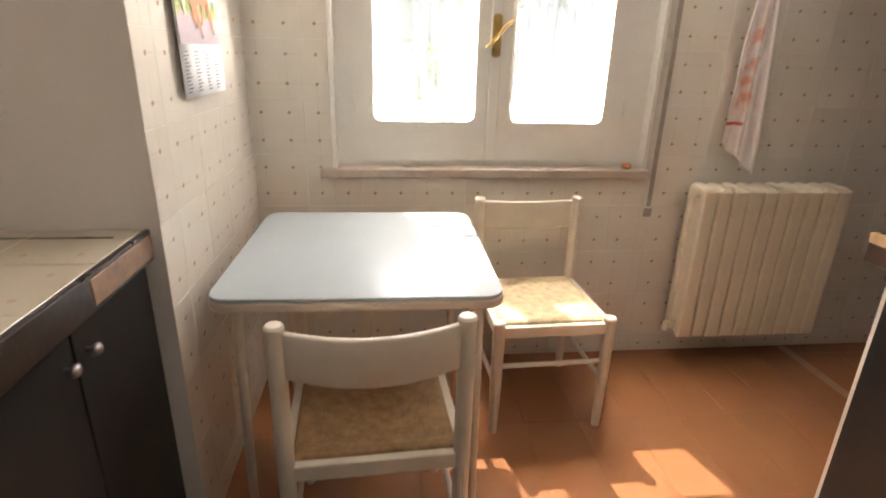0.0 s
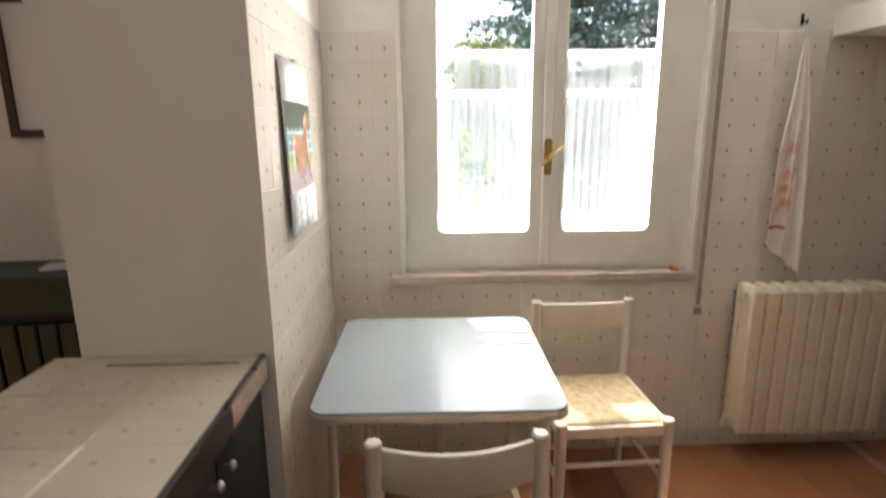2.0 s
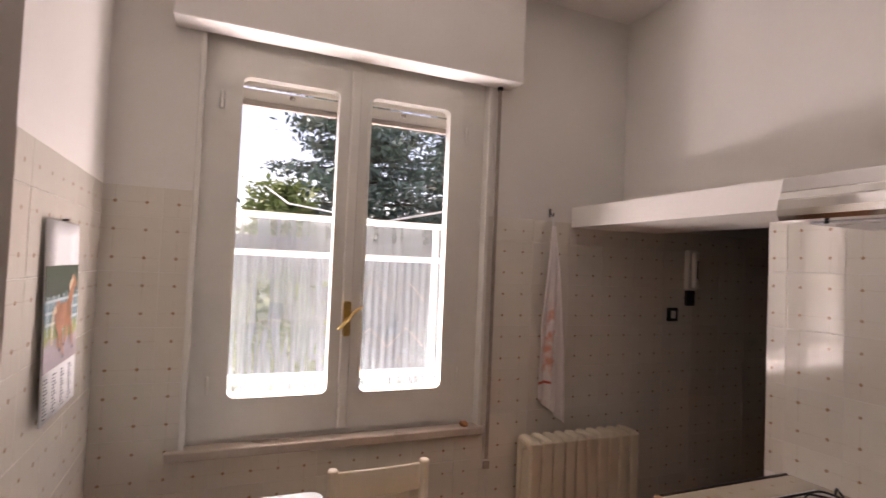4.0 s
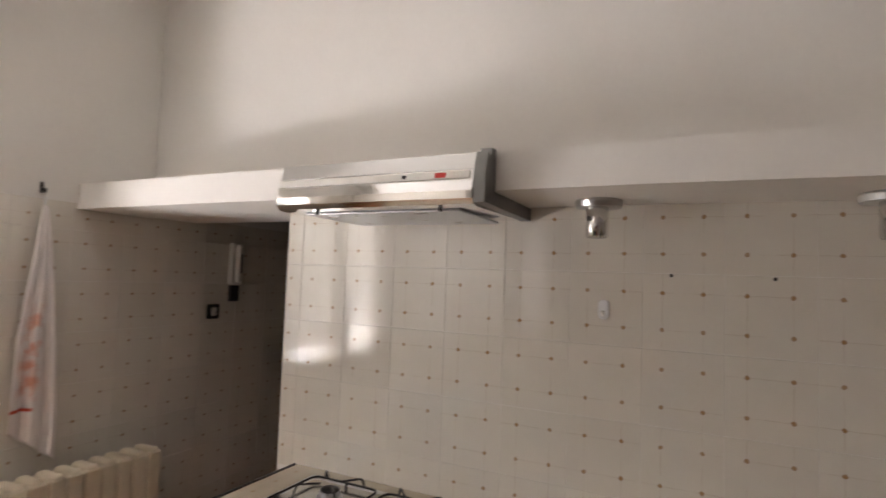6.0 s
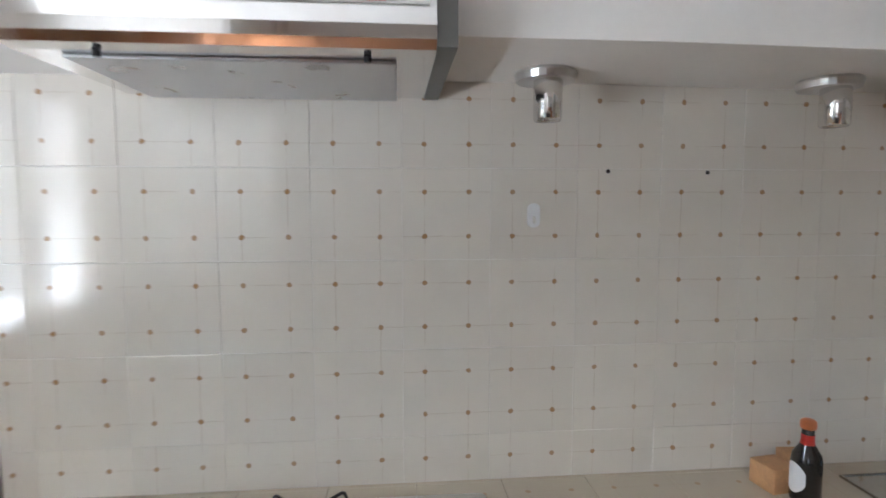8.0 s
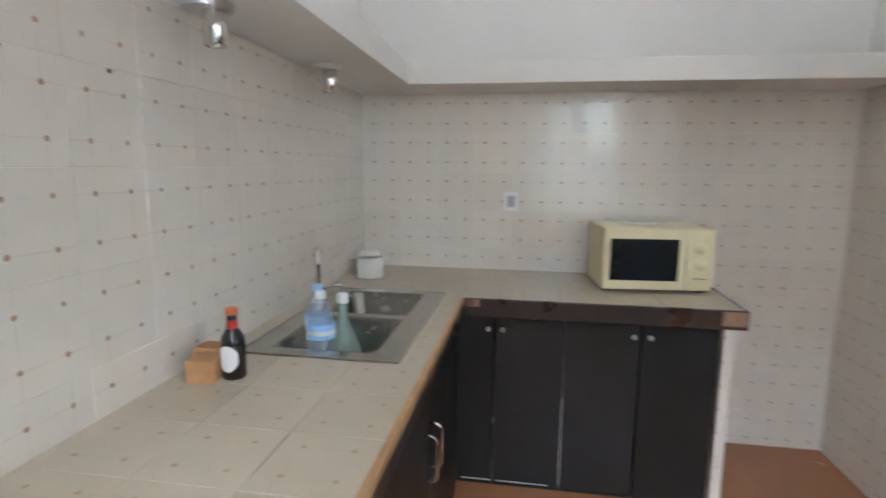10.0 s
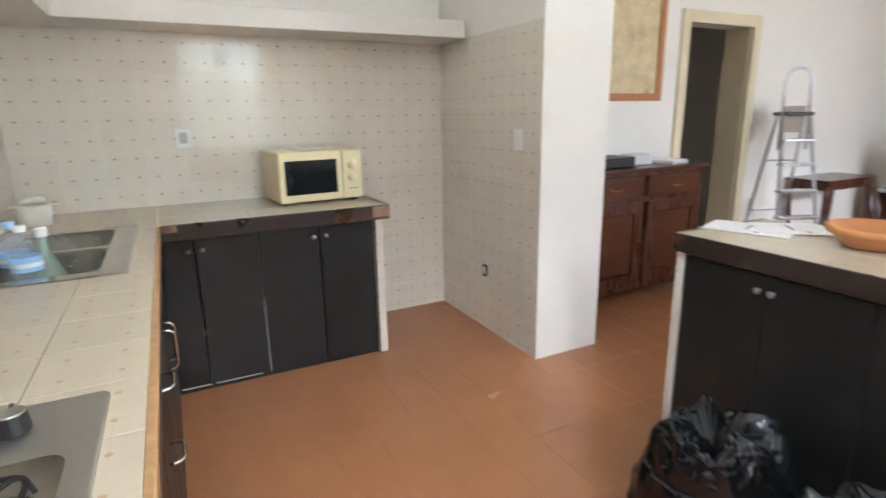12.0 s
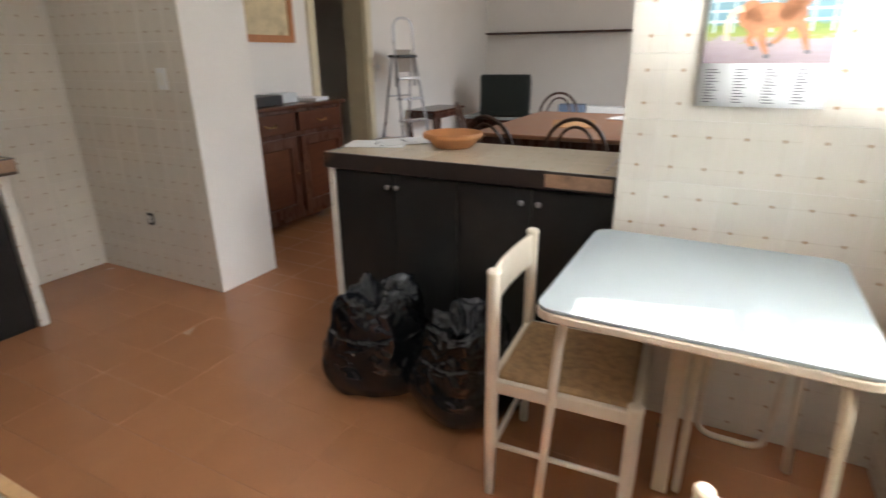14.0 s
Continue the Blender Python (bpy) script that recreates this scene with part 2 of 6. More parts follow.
M["alu"] = mat("aluminium", (0.46, 0.46, 0.47), 0.3, 0.08, 12, 0.08, 120, metal=1)
M["tv"] = mat("tv_plastic", (0.007, 0.012, 0.011), 0.4, 0.15, 12, 0.15, 140)
M["green"] = mat("dark_green_upholstery", (0.03, 0.045, 0.025), 0.5, 0.35, 8, 0.3, 60)
M["strap"] = mat("grey_webbing", (0.34, 0.29, 0.24), 0.8, 0.15, 40, 0.4, 200)
M["cork"] = mat("cork_box", (0.46, 0.25, 0.11), 0.7, 0.2, 30, 0.4, 120)
M["bottle"] = mat("dark_bottle_glass", (0.008, 0.006, 0.005), 0.06, 0.2, 10, spec=0.7)
M["pet"] = thin_mat("clear_plastic", (0.93, 0.96, 1.0), 0.16)
M["greenglass"] = thin_mat("green_tinted_glass", (0.62, 0.76, 0.68), 0.38)
M["blue"] = mat("blue_label", (0.30, 0.52, 0.78), 0.5, 0.2, 40)
M["orange"] = mat("orange_foil", (0.55, 0.16, 0.05), 0.35, 0.15, 40)
M["leaf"] = mat("conifer_needles", (0.10, 0.165, 0.135), 0.7, 0.45, 1.2, 0, 12, stain=(0.24, 0.13, 0.10), stain_amt=0.5)
M["leaf2"] = mat("bush_leaves", (0.16, 0.22, 0.06), 0.65, 0.4, 2, 0, 12)
M["bark"] = mat("bark", (0.10, 0.07, 0.05), 0.9, 0.3, 9, 0.5, 40)
M["concrete"] = mat("concrete", (0.11, 0.105, 0.095), 0.85, 0.25, 2, 0.3, 50)
M["frost"] = mat("ribbed_plastic_sheet", (0.62, 0.66, 0.66), 0.5, 0.1, 3, 0.1, 40)
M["slat"] = mat("shutter_slat", (0.66, 0.62, 0.54), 0.5, 0.06, 9, 0.08, 60)


# ---- mesh helpers ----
def part(name, bm, material, parent=None, label="", smooth=False):
    me = bpy.data.meshes.new(name)
    bm.to_mesh(me)
    bm.free()
    me.materials.append(material)
    if smooth:
        for f in me.polygons:
            f.use_smooth = True
    ob = new(name, me)
    if parent:
        ob.parent = parent
    if label:
        tagged(ob, label)
    return ob


def thing(name, m, label, category, group="", kind=""):
    ob = new(name)
    ob.empty_display_size = 0.1
    ob.matrix_world = m
    return tagged(ob, label, category, group, kind)


def bbox(x0, y0, z0, x1, y1, z1, bevel=0.0, seg=2, bm=None):
    own = bmesh.new()
    bmesh.ops.create_cube(own, size=1)
    for v in own.verts:
        v.co = Vector(((x0 + x1) / 2 + v.co.x * (x1 - x0), (y0 + y1) / 2 + v.co.y * (y1 - y0), (z0 + z1) / 2 + v.co.z * (z1 - z0)))
    if bevel:
        bmesh.ops.bevel(own, geom=own.edges[:], offset=min(bevel, 0.49 * min(abs(x1 - x0), abs(y1 - y0), abs(z1 - z0))), segments=seg, profile=0.5, affect="EDGES")
    if bm is None:
        return own
    return merge(bm, own)


def merge(bm, other):
    me = bpy.data.meshes.new("tmp")
    other.to_mesh(me)
    other.free()
    bm.from_mesh(me)
    bpy.data.meshes.remove(me)
    return bm


def lathe(profile, seg=28, bm=None, at=(0, 0, 0)):
    """Turn a profile of (radius, height) about the upright axis."""
    bm = bm or bmesh.new()
    rings = []
    for r, z in profile:
        if r <= 1e-6:
            rings.append([bm.verts.new((at[0], at[1], at[2] + z))])
        else:
            rings.append([bm.verts.new((at[0] + r * math.cos(2 * math.pi * i / seg), at[1] + r * math.sin(2 * math.pi * i / seg), at[2] + z)) for i in range(seg)])
    for a, b in zip(rings, rings[1:]):
        for i in range(seg):
            j = (i + 1) % seg
            if len(a) == 1 and len(b) == 1:
                continue
            if len(a) == 1:
                bm.faces.new((a[0], b[j], b[i]))
            elif len(b) == 1:
                bm.faces.new((a[i], a[j], b[0]))
            else:
                bm.faces.new((a[i], a[j], b[j], b[i]))
    bmesh.ops.recalc_face_normals(bm, faces=bm.faces[:])
    return bm


def sweep(points, r, seg=10, bm=None, flat=1.0, closed=False):
    """A tube of radius r (number or list) along points."""
    bm = bm or bmesh.new()
    pts = [Vector(p) for p in points]
    n = len(pts)
    rs = r if isinstance(r, (list, tuple)) else [r] * n
    rings = []
    up = Vector((0, 0, 1))
    side = None
    for i, p in enumerate(pts):
        d = (pts[min(i + 1, n - 1)] - pts[max(i - 1, 0)]).normalized()
        if closed:
            d = (pts[(i + 1) % n] - pts[i - 1]).normalized()
        if side is None:
            side = d.cross(up if abs(d.z) < 0.9 else Vector((1, 0, 0))).normalized()
        side = (side - d * side.dot(d)).normalized()
        o = d.cross(side)
        rings.append([bm.verts.new(p + rs[i] * (math.cos(a) * side + flat * math.sin(a) * o)) for a in (2 * math.pi * k / seg for k in range(seg))])
    pairs = list(zip(rings, rings[1:])) + ([(rings[-1], rings[0])] if closed else [])
    for a, b in pairs:
        for k in range(seg):
            j = (k + 1) % seg
            bm.faces.new((a[k], a[j], b[j], b[k]))
    if not closed:
        bm.faces.new(rings[0][::-1])
        bm.faces.new(rings[-1])
    bmesh.ops.recalc_face_normals(bm, faces=bm.faces[:])
    return bm


def arc(pts, n=6, r=0.04):
    """Round the corners of a polyline."""
    out = [Vector(pts[0])]
    for a, b, c in zip(pts, pts[1:], pts[2:]):
        a, b, c = Vector(a), Vector(b), Vector(c)
        p, q = b + (a - b).normalized() * r, b + (c - b).normalized() * r
        for i in range(n + 1):
            t = i / n
            out.append(p * (1 - t) ** 2 + b * 2 * t * (1 - t) + q * t * t)
    return out + [Vector(pts[-1])]


def rrect(x0, z0, x1, z1, r, n=5):
    pts = []
    for cx, cz, a0 in ((x1 - r, z1 - r, 0), (x0 + r, z1 - r, 90), (x0 + r, z0 + r, 180), (x1 - r, z0 + r, 270)):
        for i in range(n + 1):
            a = radians(a0 + 90 * i / n)
            pts.append((cx + r * math.cos(a), cz + r * math.sin(a)))
    return pts


def slab(pts, z0, z1, bevel=0.0):
    """An upright prism over a plan outline."""
    bm = bmesh.new()
    lo = [bm.verts.new((x, y, z0)) for x, y in pts]
    f = bm.faces.new(lo)
    ext = bmesh.ops.extrude_face_region(bm, geom=[f])
    for v in ext["geom"]:
        if isinstance(v, bmesh.types.BMVert):
            v.co.z = z1
    bmesh.ops.recalc_face_normals(bm, faces=bm.faces[:])
    if bevel:
        es = [e for e in bm.edges if abs(e.verts[0].co.z - e.verts[1].co.z) < 1e-6]
        bmesh.ops.bevel(bm, geom=es, offset=bevel, segments=2, profile=0.5, affect="EDGES")
    return bm


def ring_frame(outer, inner, y0, y1):
    """A flat frame in the xz plane between two outlines with as many points each, from y0 to y1."""
    bm = bmesh.new()
    n = len(outer)
    v = [[bm.verts.new((p[0], y, p[1])) for p in o] for o in (outer, inner) for y in (y0, y1)]
    of, ob, inf, inb = v
    for i in range(n):
        j = (i + 1) % n
        bm.faces.new((of[i], of[j], inf[j], inf[i]))
        bm.faces.new((ob[i], inb[i], inb[j], ob[j]))
        bm.faces.new((of[i], ob[i], ob[j], of[j]))
        bm.faces.new((inf[i], inf[j], inb[j], inb[i]))
    bmesh.ops.recalc_face_normals(bm, faces=bm.faces[:])
    return bm


def wall(name, x0, y0, z0, x1, y1, z1, material=None, label="white painted plaster wall"):
    ob = part(name, bbox(x0, y0, z0, x1, y1, z1), material or M["plaster"])
    return tagged(ob, label, "wall", kind="structure")


# ---- setting ----
CEIL, TOPZ = 2.92, 1.828
floor = tagged(part("floor", bbox(-6.6, -3.0, -0.12, 6.0, 4.6, -0.0012), M["fgrout"]), "glossy red-brown clay tile floor", "floor", kind="structure")
ceiling = tagged(part("ceiling", bbox(-6.6, -3.0, CEIL, 6.0, 4.6, CEIL + 0.15), M["ceiling"]), "plain white plaster ceiling", "ceiling", kind="structure")
YW = 4.20
wall("wall_hob", 2.0016, 0.0, 0, 2.25, 3.38, 1.81)
wall("wall_hob_upper", 2.006, 0.0, 1.81, 2.25, YW, CEIL)
wall("wall_back", -0.4016, -0.25, 0, 2.25, -0.0016, CEIL)
wall("wall_pier", -0.836, -0.25, 0, -0.4016, 1.12, CEIL)
wall("wall_calendar", -0.84, 3.30, 0, -0.3516, YW + 0.3, CEIL)
# window wall round the kitchen window
WX0, WX1, WZ0, WZ1 = -0.045, 1.19, 0.845, 2.47
wall("wall_window_left", -0.3516, YW + 0.0016, 0, WX0, YW + 0.3, CEIL)
wall("wall_window_right", WX1, YW + 0.0016, 0, 6.0, YW + 0.3, CEIL)
wall("wall_window_under", WX0, YW + 0.0016, 0, WX1, YW + 0.3, WZ0)
wall("wall_window_over", WX0, YW + 0.0016, WZ1, WX1, YW + 0.3, CEIL)
# passage beyond the hob wall
wall("wall_passage_end", 5.8, 1.0, 0, 6.0, YW, CEIL)
wall("wall_passage_side", 2.25, 1.0, 0, 5.8, 1.2, CEIL)
# dining room
wall("wall_dining_south_near", -2.45, 0.0, 0, -0.836, 0.25, CEIL)
wall("wall_dining_south_far", -6.4, 0.0, 0, -3.25, 0.25, CEIL)
wall("wall_dining_over_door", -3.25, 0.0, 2.02, -2.45, 0.25, CEIL)
wall("wall_dining_west", -6.6, 0.0, 0, -6.4, YW + 0.3, CEIL)
wall("wall_dining_north_near", -2.45, YW, 0, -0.84, YW + 0.3, CEIL)
wall("wall_dining_north_far", -6.4, YW, 0, -4.35, YW + 0.3, CEIL)
wall("wall_dining_north_under", -4.35, YW, 0, -2.45, YW + 0.3, 0.8)
wall("wall_dining_north_over", -4.35, YW, 2.4, -2.45, YW + 0.3, CEIL)
# room beyond the dining door
wall("wall_hall_end", -4.2, -2.4, 0, -1.6, -2.2, CEIL)
wall("wall_hall_west", -4.4, -2.4, 0, -4.2, 0.0, CEIL)
wall("wall_hall_east", -1.6, -2.4, 0, -1.4, 0.0, CEIL)

# shelf round the kitchen at the top of the tiles
SH0, SH1, SHB = 1.805, 1.905, 1.787
shelf = thing("wall_shelf", pose(0, 0, 0), "white plastered masonry shelf above the wall tiles", "shelf", kind="structure")
part("shelf_run", bbox(1.68, 2.0, SH0, 2.006, 4.203, SH1), M["plaster"], shelf)
sag = bbox(1.68, 0.0, SH0, 2.006, 2.0, SH1)
for v in sag.verts:
    v.co.z -= 0.018 * (2.0 - v.co.y) / 2.0
part("shelf_run", sag, M["plaster"], shelf)
part("shelf_run", bbox(-0.404, 0.0, SHB, 1.6795, 0.335, SHB + 0.1, 0.004), M["plaster"], shelf)
# roller shutter box over the window
tagged(part("shutter_box", bbox(-0.15, 4.08, 2.44, 1.30, 4.204, CEIL, 0.005), M["plaster"]), "white boxed-in roller shutter housing", "shutter box", kind="structure")


# ---- kitchen window ----
def build_window():
    w = thing("window_1", pose(0, 0, 0), "white-painted wooden casement window with two sashes", "window", kind="structure")
    y0, y1 = YW + 0.035, YW + 0.085
    out = [(WX0, WZ0), (WX1, WZ0), (WX1, WZ1), (WX0, WZ1)]
    inn = [(WX0 + 0.09, WZ0 + 0.045), (WX1 - 0.12, WZ0 + 0.045), (WX1 - 0.12, WZ1 - 0.075), (WX0 + 0.09, WZ1 - 0.075)]
    part("window_frame", ring_frame(out, inn, y0 + 0.012, y1 + 0.03), M["winpaint"], w)
    for k, (a, b, pa, pb) in enumerate(((0.032, 0.556, 0.10, 0.487), (0.562, 1.084, 0.628, 1.003))):
        o = rrect(a, 0.876, b, 2.408, 0.003)
        i = rrect(pa, 1.028, pb, 2.305, 0.028)
        s = part("sash", ring_frame(o, i, y0, y0 + 0.045), M["winpaint"], w)
        bead = ring_frame(rrect(pa - 0.012, 1.016, pb + 0.012, 2.317, 0.036), i, y0 - 0.006, y0)
        part("glazing_bead", bead, M["winpaint"], s)
        g = part("pane", bbox(pa - 0.005, y0 + 0.02, 1.02, pb + 0.005, y0 + 0.024, 2.31), M["glass"], s)
        g.visible_shadow = False
        for hz in (1.08, 2.2):
            hx = a - 0.006 if k == 0 else b + 0.006
            part("hinge", lathe([(0, -0.035), (0.006, -0.033), (0.006, 0.033), (0.004, 0.037), (0, 0.038)], 10, at=(hx, y0 - 0.004, hz)), M["winpaint"], s)
    part("meeting_strip", bbox(0.536, y0 - 0.014, 0.878, 0.578, y0 - 0.001, 2.406, 0.004), M["winpaint"], w)
    part("sill", bbox(WX0 - 0.06, YW - 0.028, WZ0 - 0.03, WX1 + 0.02, YW + 0.08, WZ0 + 0.008, 0.006), M["sill"], w, "worn pinkish stone sill")
    h = part("handle_plate", slab([(x, y) for x, y in rrect(-0.017, -0.075, 0.017, 0.075, 0.012)], 0, 0.006, 0.002), M["brass"], w, "brass handle plate")
    h.matrix_basis = pose(0.557, y0 - 0.015, 1.342, 90, 0, 0)
    lv = sweep(arc([(0, 0, 0.0), (0, 0, 0.04), (0.02, 0.03, 0.045), (0.055, 0.055, 0.04)], 4, 0.012), 0.0065, 10)
    sweep([(0, 0, 0.035), (-0.03, -0.03, 0.04), (-0.045, -0.04, 0.04)], [0.007, 0.006, 0.004], 10, lv)
    part("handle", lv, M["brass"], h, smooth=True)
    for i in range(3):
        b = bbox(WX0 + 0.05, YW + 0.12, 2.24 + 0.055 * i, WX1 - 0.06, YW + 0.132, 2.288 + 0.055 * i, 0.005)
        sl = part("shutter_slat", b, M["slat"], w)
        if i:
            slots = bmesh.new()
            for k in range(26):
                sx = WX0 + 0.08 + k * 0.04
                bbox(sx, YW + 0.1185, 2.237 + 0.055 * i, sx + 0.022, YW + 0.1195, 2.240 + 0.055 * i, bm=slots)
            part("light_slots", slots, M["strap"], sl, "row of small slots")
    for x in (0.30, 0.80):
        part("shutter_stop", lathe([(0, 0), (0.012, 0), (0.012, 0.012), (0, 0.014)], 12, at=(x, YW + 0.112, 2.262)), M["strap"], w, "round grey stop")
    part("shutter_bottom_bar", bbox(WX0 + 0.05, YW + 0.118, 2.215, WX1 - 0.06, YW + 0.136, 2.24, 0.004), M["strap"], w, "grey bottom bar of the raised roller shutter")
    for x in (WX0 + 0.02, WX1 - 0.04):
        part("shutter_guide", bbox(x, YW + 0.112, WZ0, x + 0.03, YW + 0.14, WZ1, 0.003), M["winpaint"], w)
    # narrow architrave on the reveal
    for x0, x1 in ((WX0 - 0.014, WX0 + 0.004), (WX1 - 0.004, WX1 + 0.014)):
        part("reveal_trim", bbox(x0, YW - 0.004, WZ0, x1, YW + 0.06, 2.44, 0.003), M["winpaint"], w)
    return w


build_window()
strap = thing("shutter_strap", pose(1.232, YW, 0), "grey webbing strap of the roller shutter with wall winder", "strap")
part("webbing", bbox(-0.009, -0.02, 0.70, 0.009, -0.017, 2.44), M["strap"], strap)
part("winder_plate", bbox(-0.014, -0.013, 0.655, 0.014, 0.0, 0.86, 0.003), M["whiteplastic"], strap)
part("strap_stop", bbox(-0.016, -0.024, 0.655, 0.016, -0.013, 0.69, 0.003), M["strap"], strap)
part("top_guide", lathe([(0, 0), (0.014, 0.0), (0.014, 0.014), (0, 0.016)], 12, at=(0, -0.018, 2.425)), M["iron"], strap)
pebble = bmesh.new()
bmesh.ops.create_icosphere(pebble, subdivisions=3, radius=0.02)
for v in pebble.verts:
    v.co *= 1 + 0.25 * noise.noise(v.co * 60)
    v.co.z *= 0.7
ob = tagged(part("pebble", pebble, M["clay"], smooth=True), "small reddish pebble lying on the window sill", "pebble")
ob.location = (1.12, YW + 0.0, WZ0 + 0.02)

# ---- outside ----
ground = tagged(part("ground", bbox(-400, 4.6, -0.6, 400, 900, -0.3), M["concrete"]), "grey concrete ground outside the window", "ground", kind="structure")


# Unseen wall, added to hide the bright horizon behind the plastic sheet.
tagged(part("garden_wall", bbox(-9, 10.6, -0.3, 11, 10.8, 1.95, 0.01), mat("backdrop_grey", (0.22, 0.23, 0.23), 0.9, 0.2, 1.5, 0.3, 40)), "plain grey wall added outside to dim the view through the guard", "wall", kind="structure")


def guard_mat():
    """Thin, hazy, rain-streaked plastic: about half of the light goes through."""
    m = mat("hazy_plastic_sheet", (0.31, 0.35, 0.37), 0.4, 0.1, 3, 0.0, 40, spec=0.2)
    nt = m.node_tree
    L = nt.links.new
    tc = nt.nodes.new("ShaderNodeTexCoord")
    mp = nt.nodes.new("ShaderNodeMapping")
    mp.inputs["Scale"].default_value = (26, 1, 1.6)
    L(tc.outputs["Object"], mp.inputs[0])
    nz = nt.nodes.new("ShaderNodeTexNoise")
    nz.inputs["Scale"].default_value, nz.inputs["Detail"].default_value = 1.6, 3
    L(mp.outputs[0], nz.inputs["Vector"])
    r = nt.nodes.new("ShaderNodeMapRange")
    r.inputs[1].default_value, r.inputs[2].default_value = 0.36, 0.60
    r.inputs[3].default_value, r.inputs[4].default_value = 0.40, 0.60
    L(nz.outputs[0], r.inputs[0])
    clear = nt.nodes.new("ShaderNodeBsdfTransparent")
    clear.inputs[0].default_value = (0.95, 0.98, 1.0, 1)
    out = nt.nodes.new("ShaderNodeMixShader")
    L(r.outputs[0], out.inputs[0])
    L(clear.outputs[0], out.inputs[1])
    L(nt.nodes["Principled BSDF"].outputs[0], out.inputs[2])
    L(out.outputs[0], nt.nodes["Material Output"].inputs[0])
    return m


def build_guard():
    """White rails across the outer reveal with a thin ribbed plastic sheet behind them."""
    g = thing("window_guard", pose(0, YW + 0.19, 0), "white-railed window guard with a hazy ribbed plastic sheet", "window guard")
    for z, h in ((1.772, 0.026), (1.608, 0.026), (1.072, 0.030)):
        part("rail", bbox(WX0, -0.012, z - h / 2, WX1, 0.012, z + h / 2, 0.003), M["winpaint"], g)
    for x in (0.085, 1.018):
        part("post", bbox(x - 0.013, -0.010, WZ0, x + 0.013, 0.010, 1.785, 0.003), M["winpaint"], g)
    hazy = guard_mat()
    n = 260
    verts, faces = [], []
    for i in range(n + 1):
        x = WX0 + (WX1 - WX0) * i / n
        y = 0.022 + 0.005 * math.sin(x * 2 * math.pi / 0.038)
        verts += [(x, y, WZ0 + 0.01), (x, y, 1.60)]
        if i:
            faces.append((2 * i - 2, 2 * i, 2 * i + 1, 2 * i - 1))
    me = bpy.data.meshes.new("ribbed_sheet")
    me.from_pydata(verts, [], faces)
    me.materials.append(hazy)
    for f in me.polygons:
        f.use_smooth = True
    o = new("ribbed_sheet", me)
    o.parent = g
    verts = [(WX0, 0.016, 1.60), (WX1, 0.016, 1.60), (WX1, 0.016, 1.775), (WX0, 0.016, 1.775)]
    me = bpy.data.meshes.new("upper_sheet")
    me.from_pydata(verts, [], [(0, 1, 2, 3)])
    me.materials.append(hazy)
    o = new("upper_sheet", me)
    o.parent = g
    fold = bmesh.new()
    for z0 in (1.22, 1.44):
        sweep([(0.62 + 0.09 * k, 0.012, z0 + (0.06 if k % 2 else -0.03)) for k in range(5)], 0.0018, 6, fold)
    part("crease", fold, M["strap"], g, "grey zigzag crease in the plastic")


build_guard()


def build_tree(name, x, y, height, width, leaf, label, seed, base=-0.3, limbs=64, tufts=230):
    rnd = random.Random(seed)
    t = thing(name, pose(x, y, base), label, "tree")
    trunk = sweep([(0, 0, 0), (0.05, 0, height * 0.4), (-0.03, 0.04, height * 0.92)], [0.16, 0.11, 0.02], 10)
    tips = []
    for k in range(limbs):
        z = height * (0.12 + 0.85 * k / limbs)
        a = k * 2.4 + rnd.uniform(-0.4, 0.4)
        ln = width * (1.05 - 0.8 * (z / height) ** 1.5) * rnd.uniform(0.55, 1.1)
        p = [Vector((0, 0, z)), Vector((math.cos(a) * ln * 0.5, math.sin(a) * ln * 0.5, z + 0.05)), Vector((math.cos(a) * ln, math.sin(a) * ln, z + rnd.uniform(-0.2, 0.25)))]
        sweep(p, [0.04, 0.025, 0.008], 5, trunk)
        tips.append(p)
    part("trunk", trunk, M["bark"], t)
    verts, faces = [], []
    for p in tips:
        for s in range(tufts):
            u = rnd.uniform(0.2, 1.05)
            c = p[0].lerp(p[2], u) + Vector((rnd.gauss(0, 0.17), rnd.gauss(0, 0.17), rnd.gauss(0, 0.09)))
            d = Vector((rnd.gauss(0, 1), rnd.gauss(0, 1), rnd.gauss(0, 0.5))).normalized()
            e = d.cross(Vector((rnd.gauss(0, 1), rnd.gauss(0, 1), rnd.gauss(0, 1)))).normalized()
            ln, wd = rnd.uniform(0.06, 0.14), rnd.uniform(0.02, 0.045)
            n = len(verts)
            verts += [c - d * ln, c + e * wd, c + d * ln, c - e * wd]
            faces.append((n, n + 1, n + 2, n + 3))
    me = bpy.data.meshes.new("crown")
    me.from_pydata(verts, [], faces)
    me.materials.append(leaf)
    o = new("crown", me)
    o.parent = t


build_tree("conifer_tree", 3.0, 13.5, 5.9, 3.1, M["leaf"], "tall blue-green conifer outside the window", 3, limbs=80)
build_tree("conifer_tree", 5.9, 14.5, 6.2, 2.8, M["leaf"], "broad blue-green conifer with reddish shoots", 8)
build_tree("shrub_tree", 1.15, 12.0, 3.3, 1.1, M["leaf2"], "low yellow-green shrub outside the window", 5, limbs=40, tufts=160)
build_tree("shrub_tree", 0.55, 7.6, 1.55, 0.5, M["leaf2"], "small yellow-green bush close outside the window", 6, limbs=26, tufts=120)
pole = thing("utility_pole", pose(0.12, 15, -0.3), "grey utility pole with short cross arms", "pole")
part("mast", sweep([(0, 0, 0), (0, 0, 4.9)], [0.06, 0.045], 12), M["concrete"], pole)
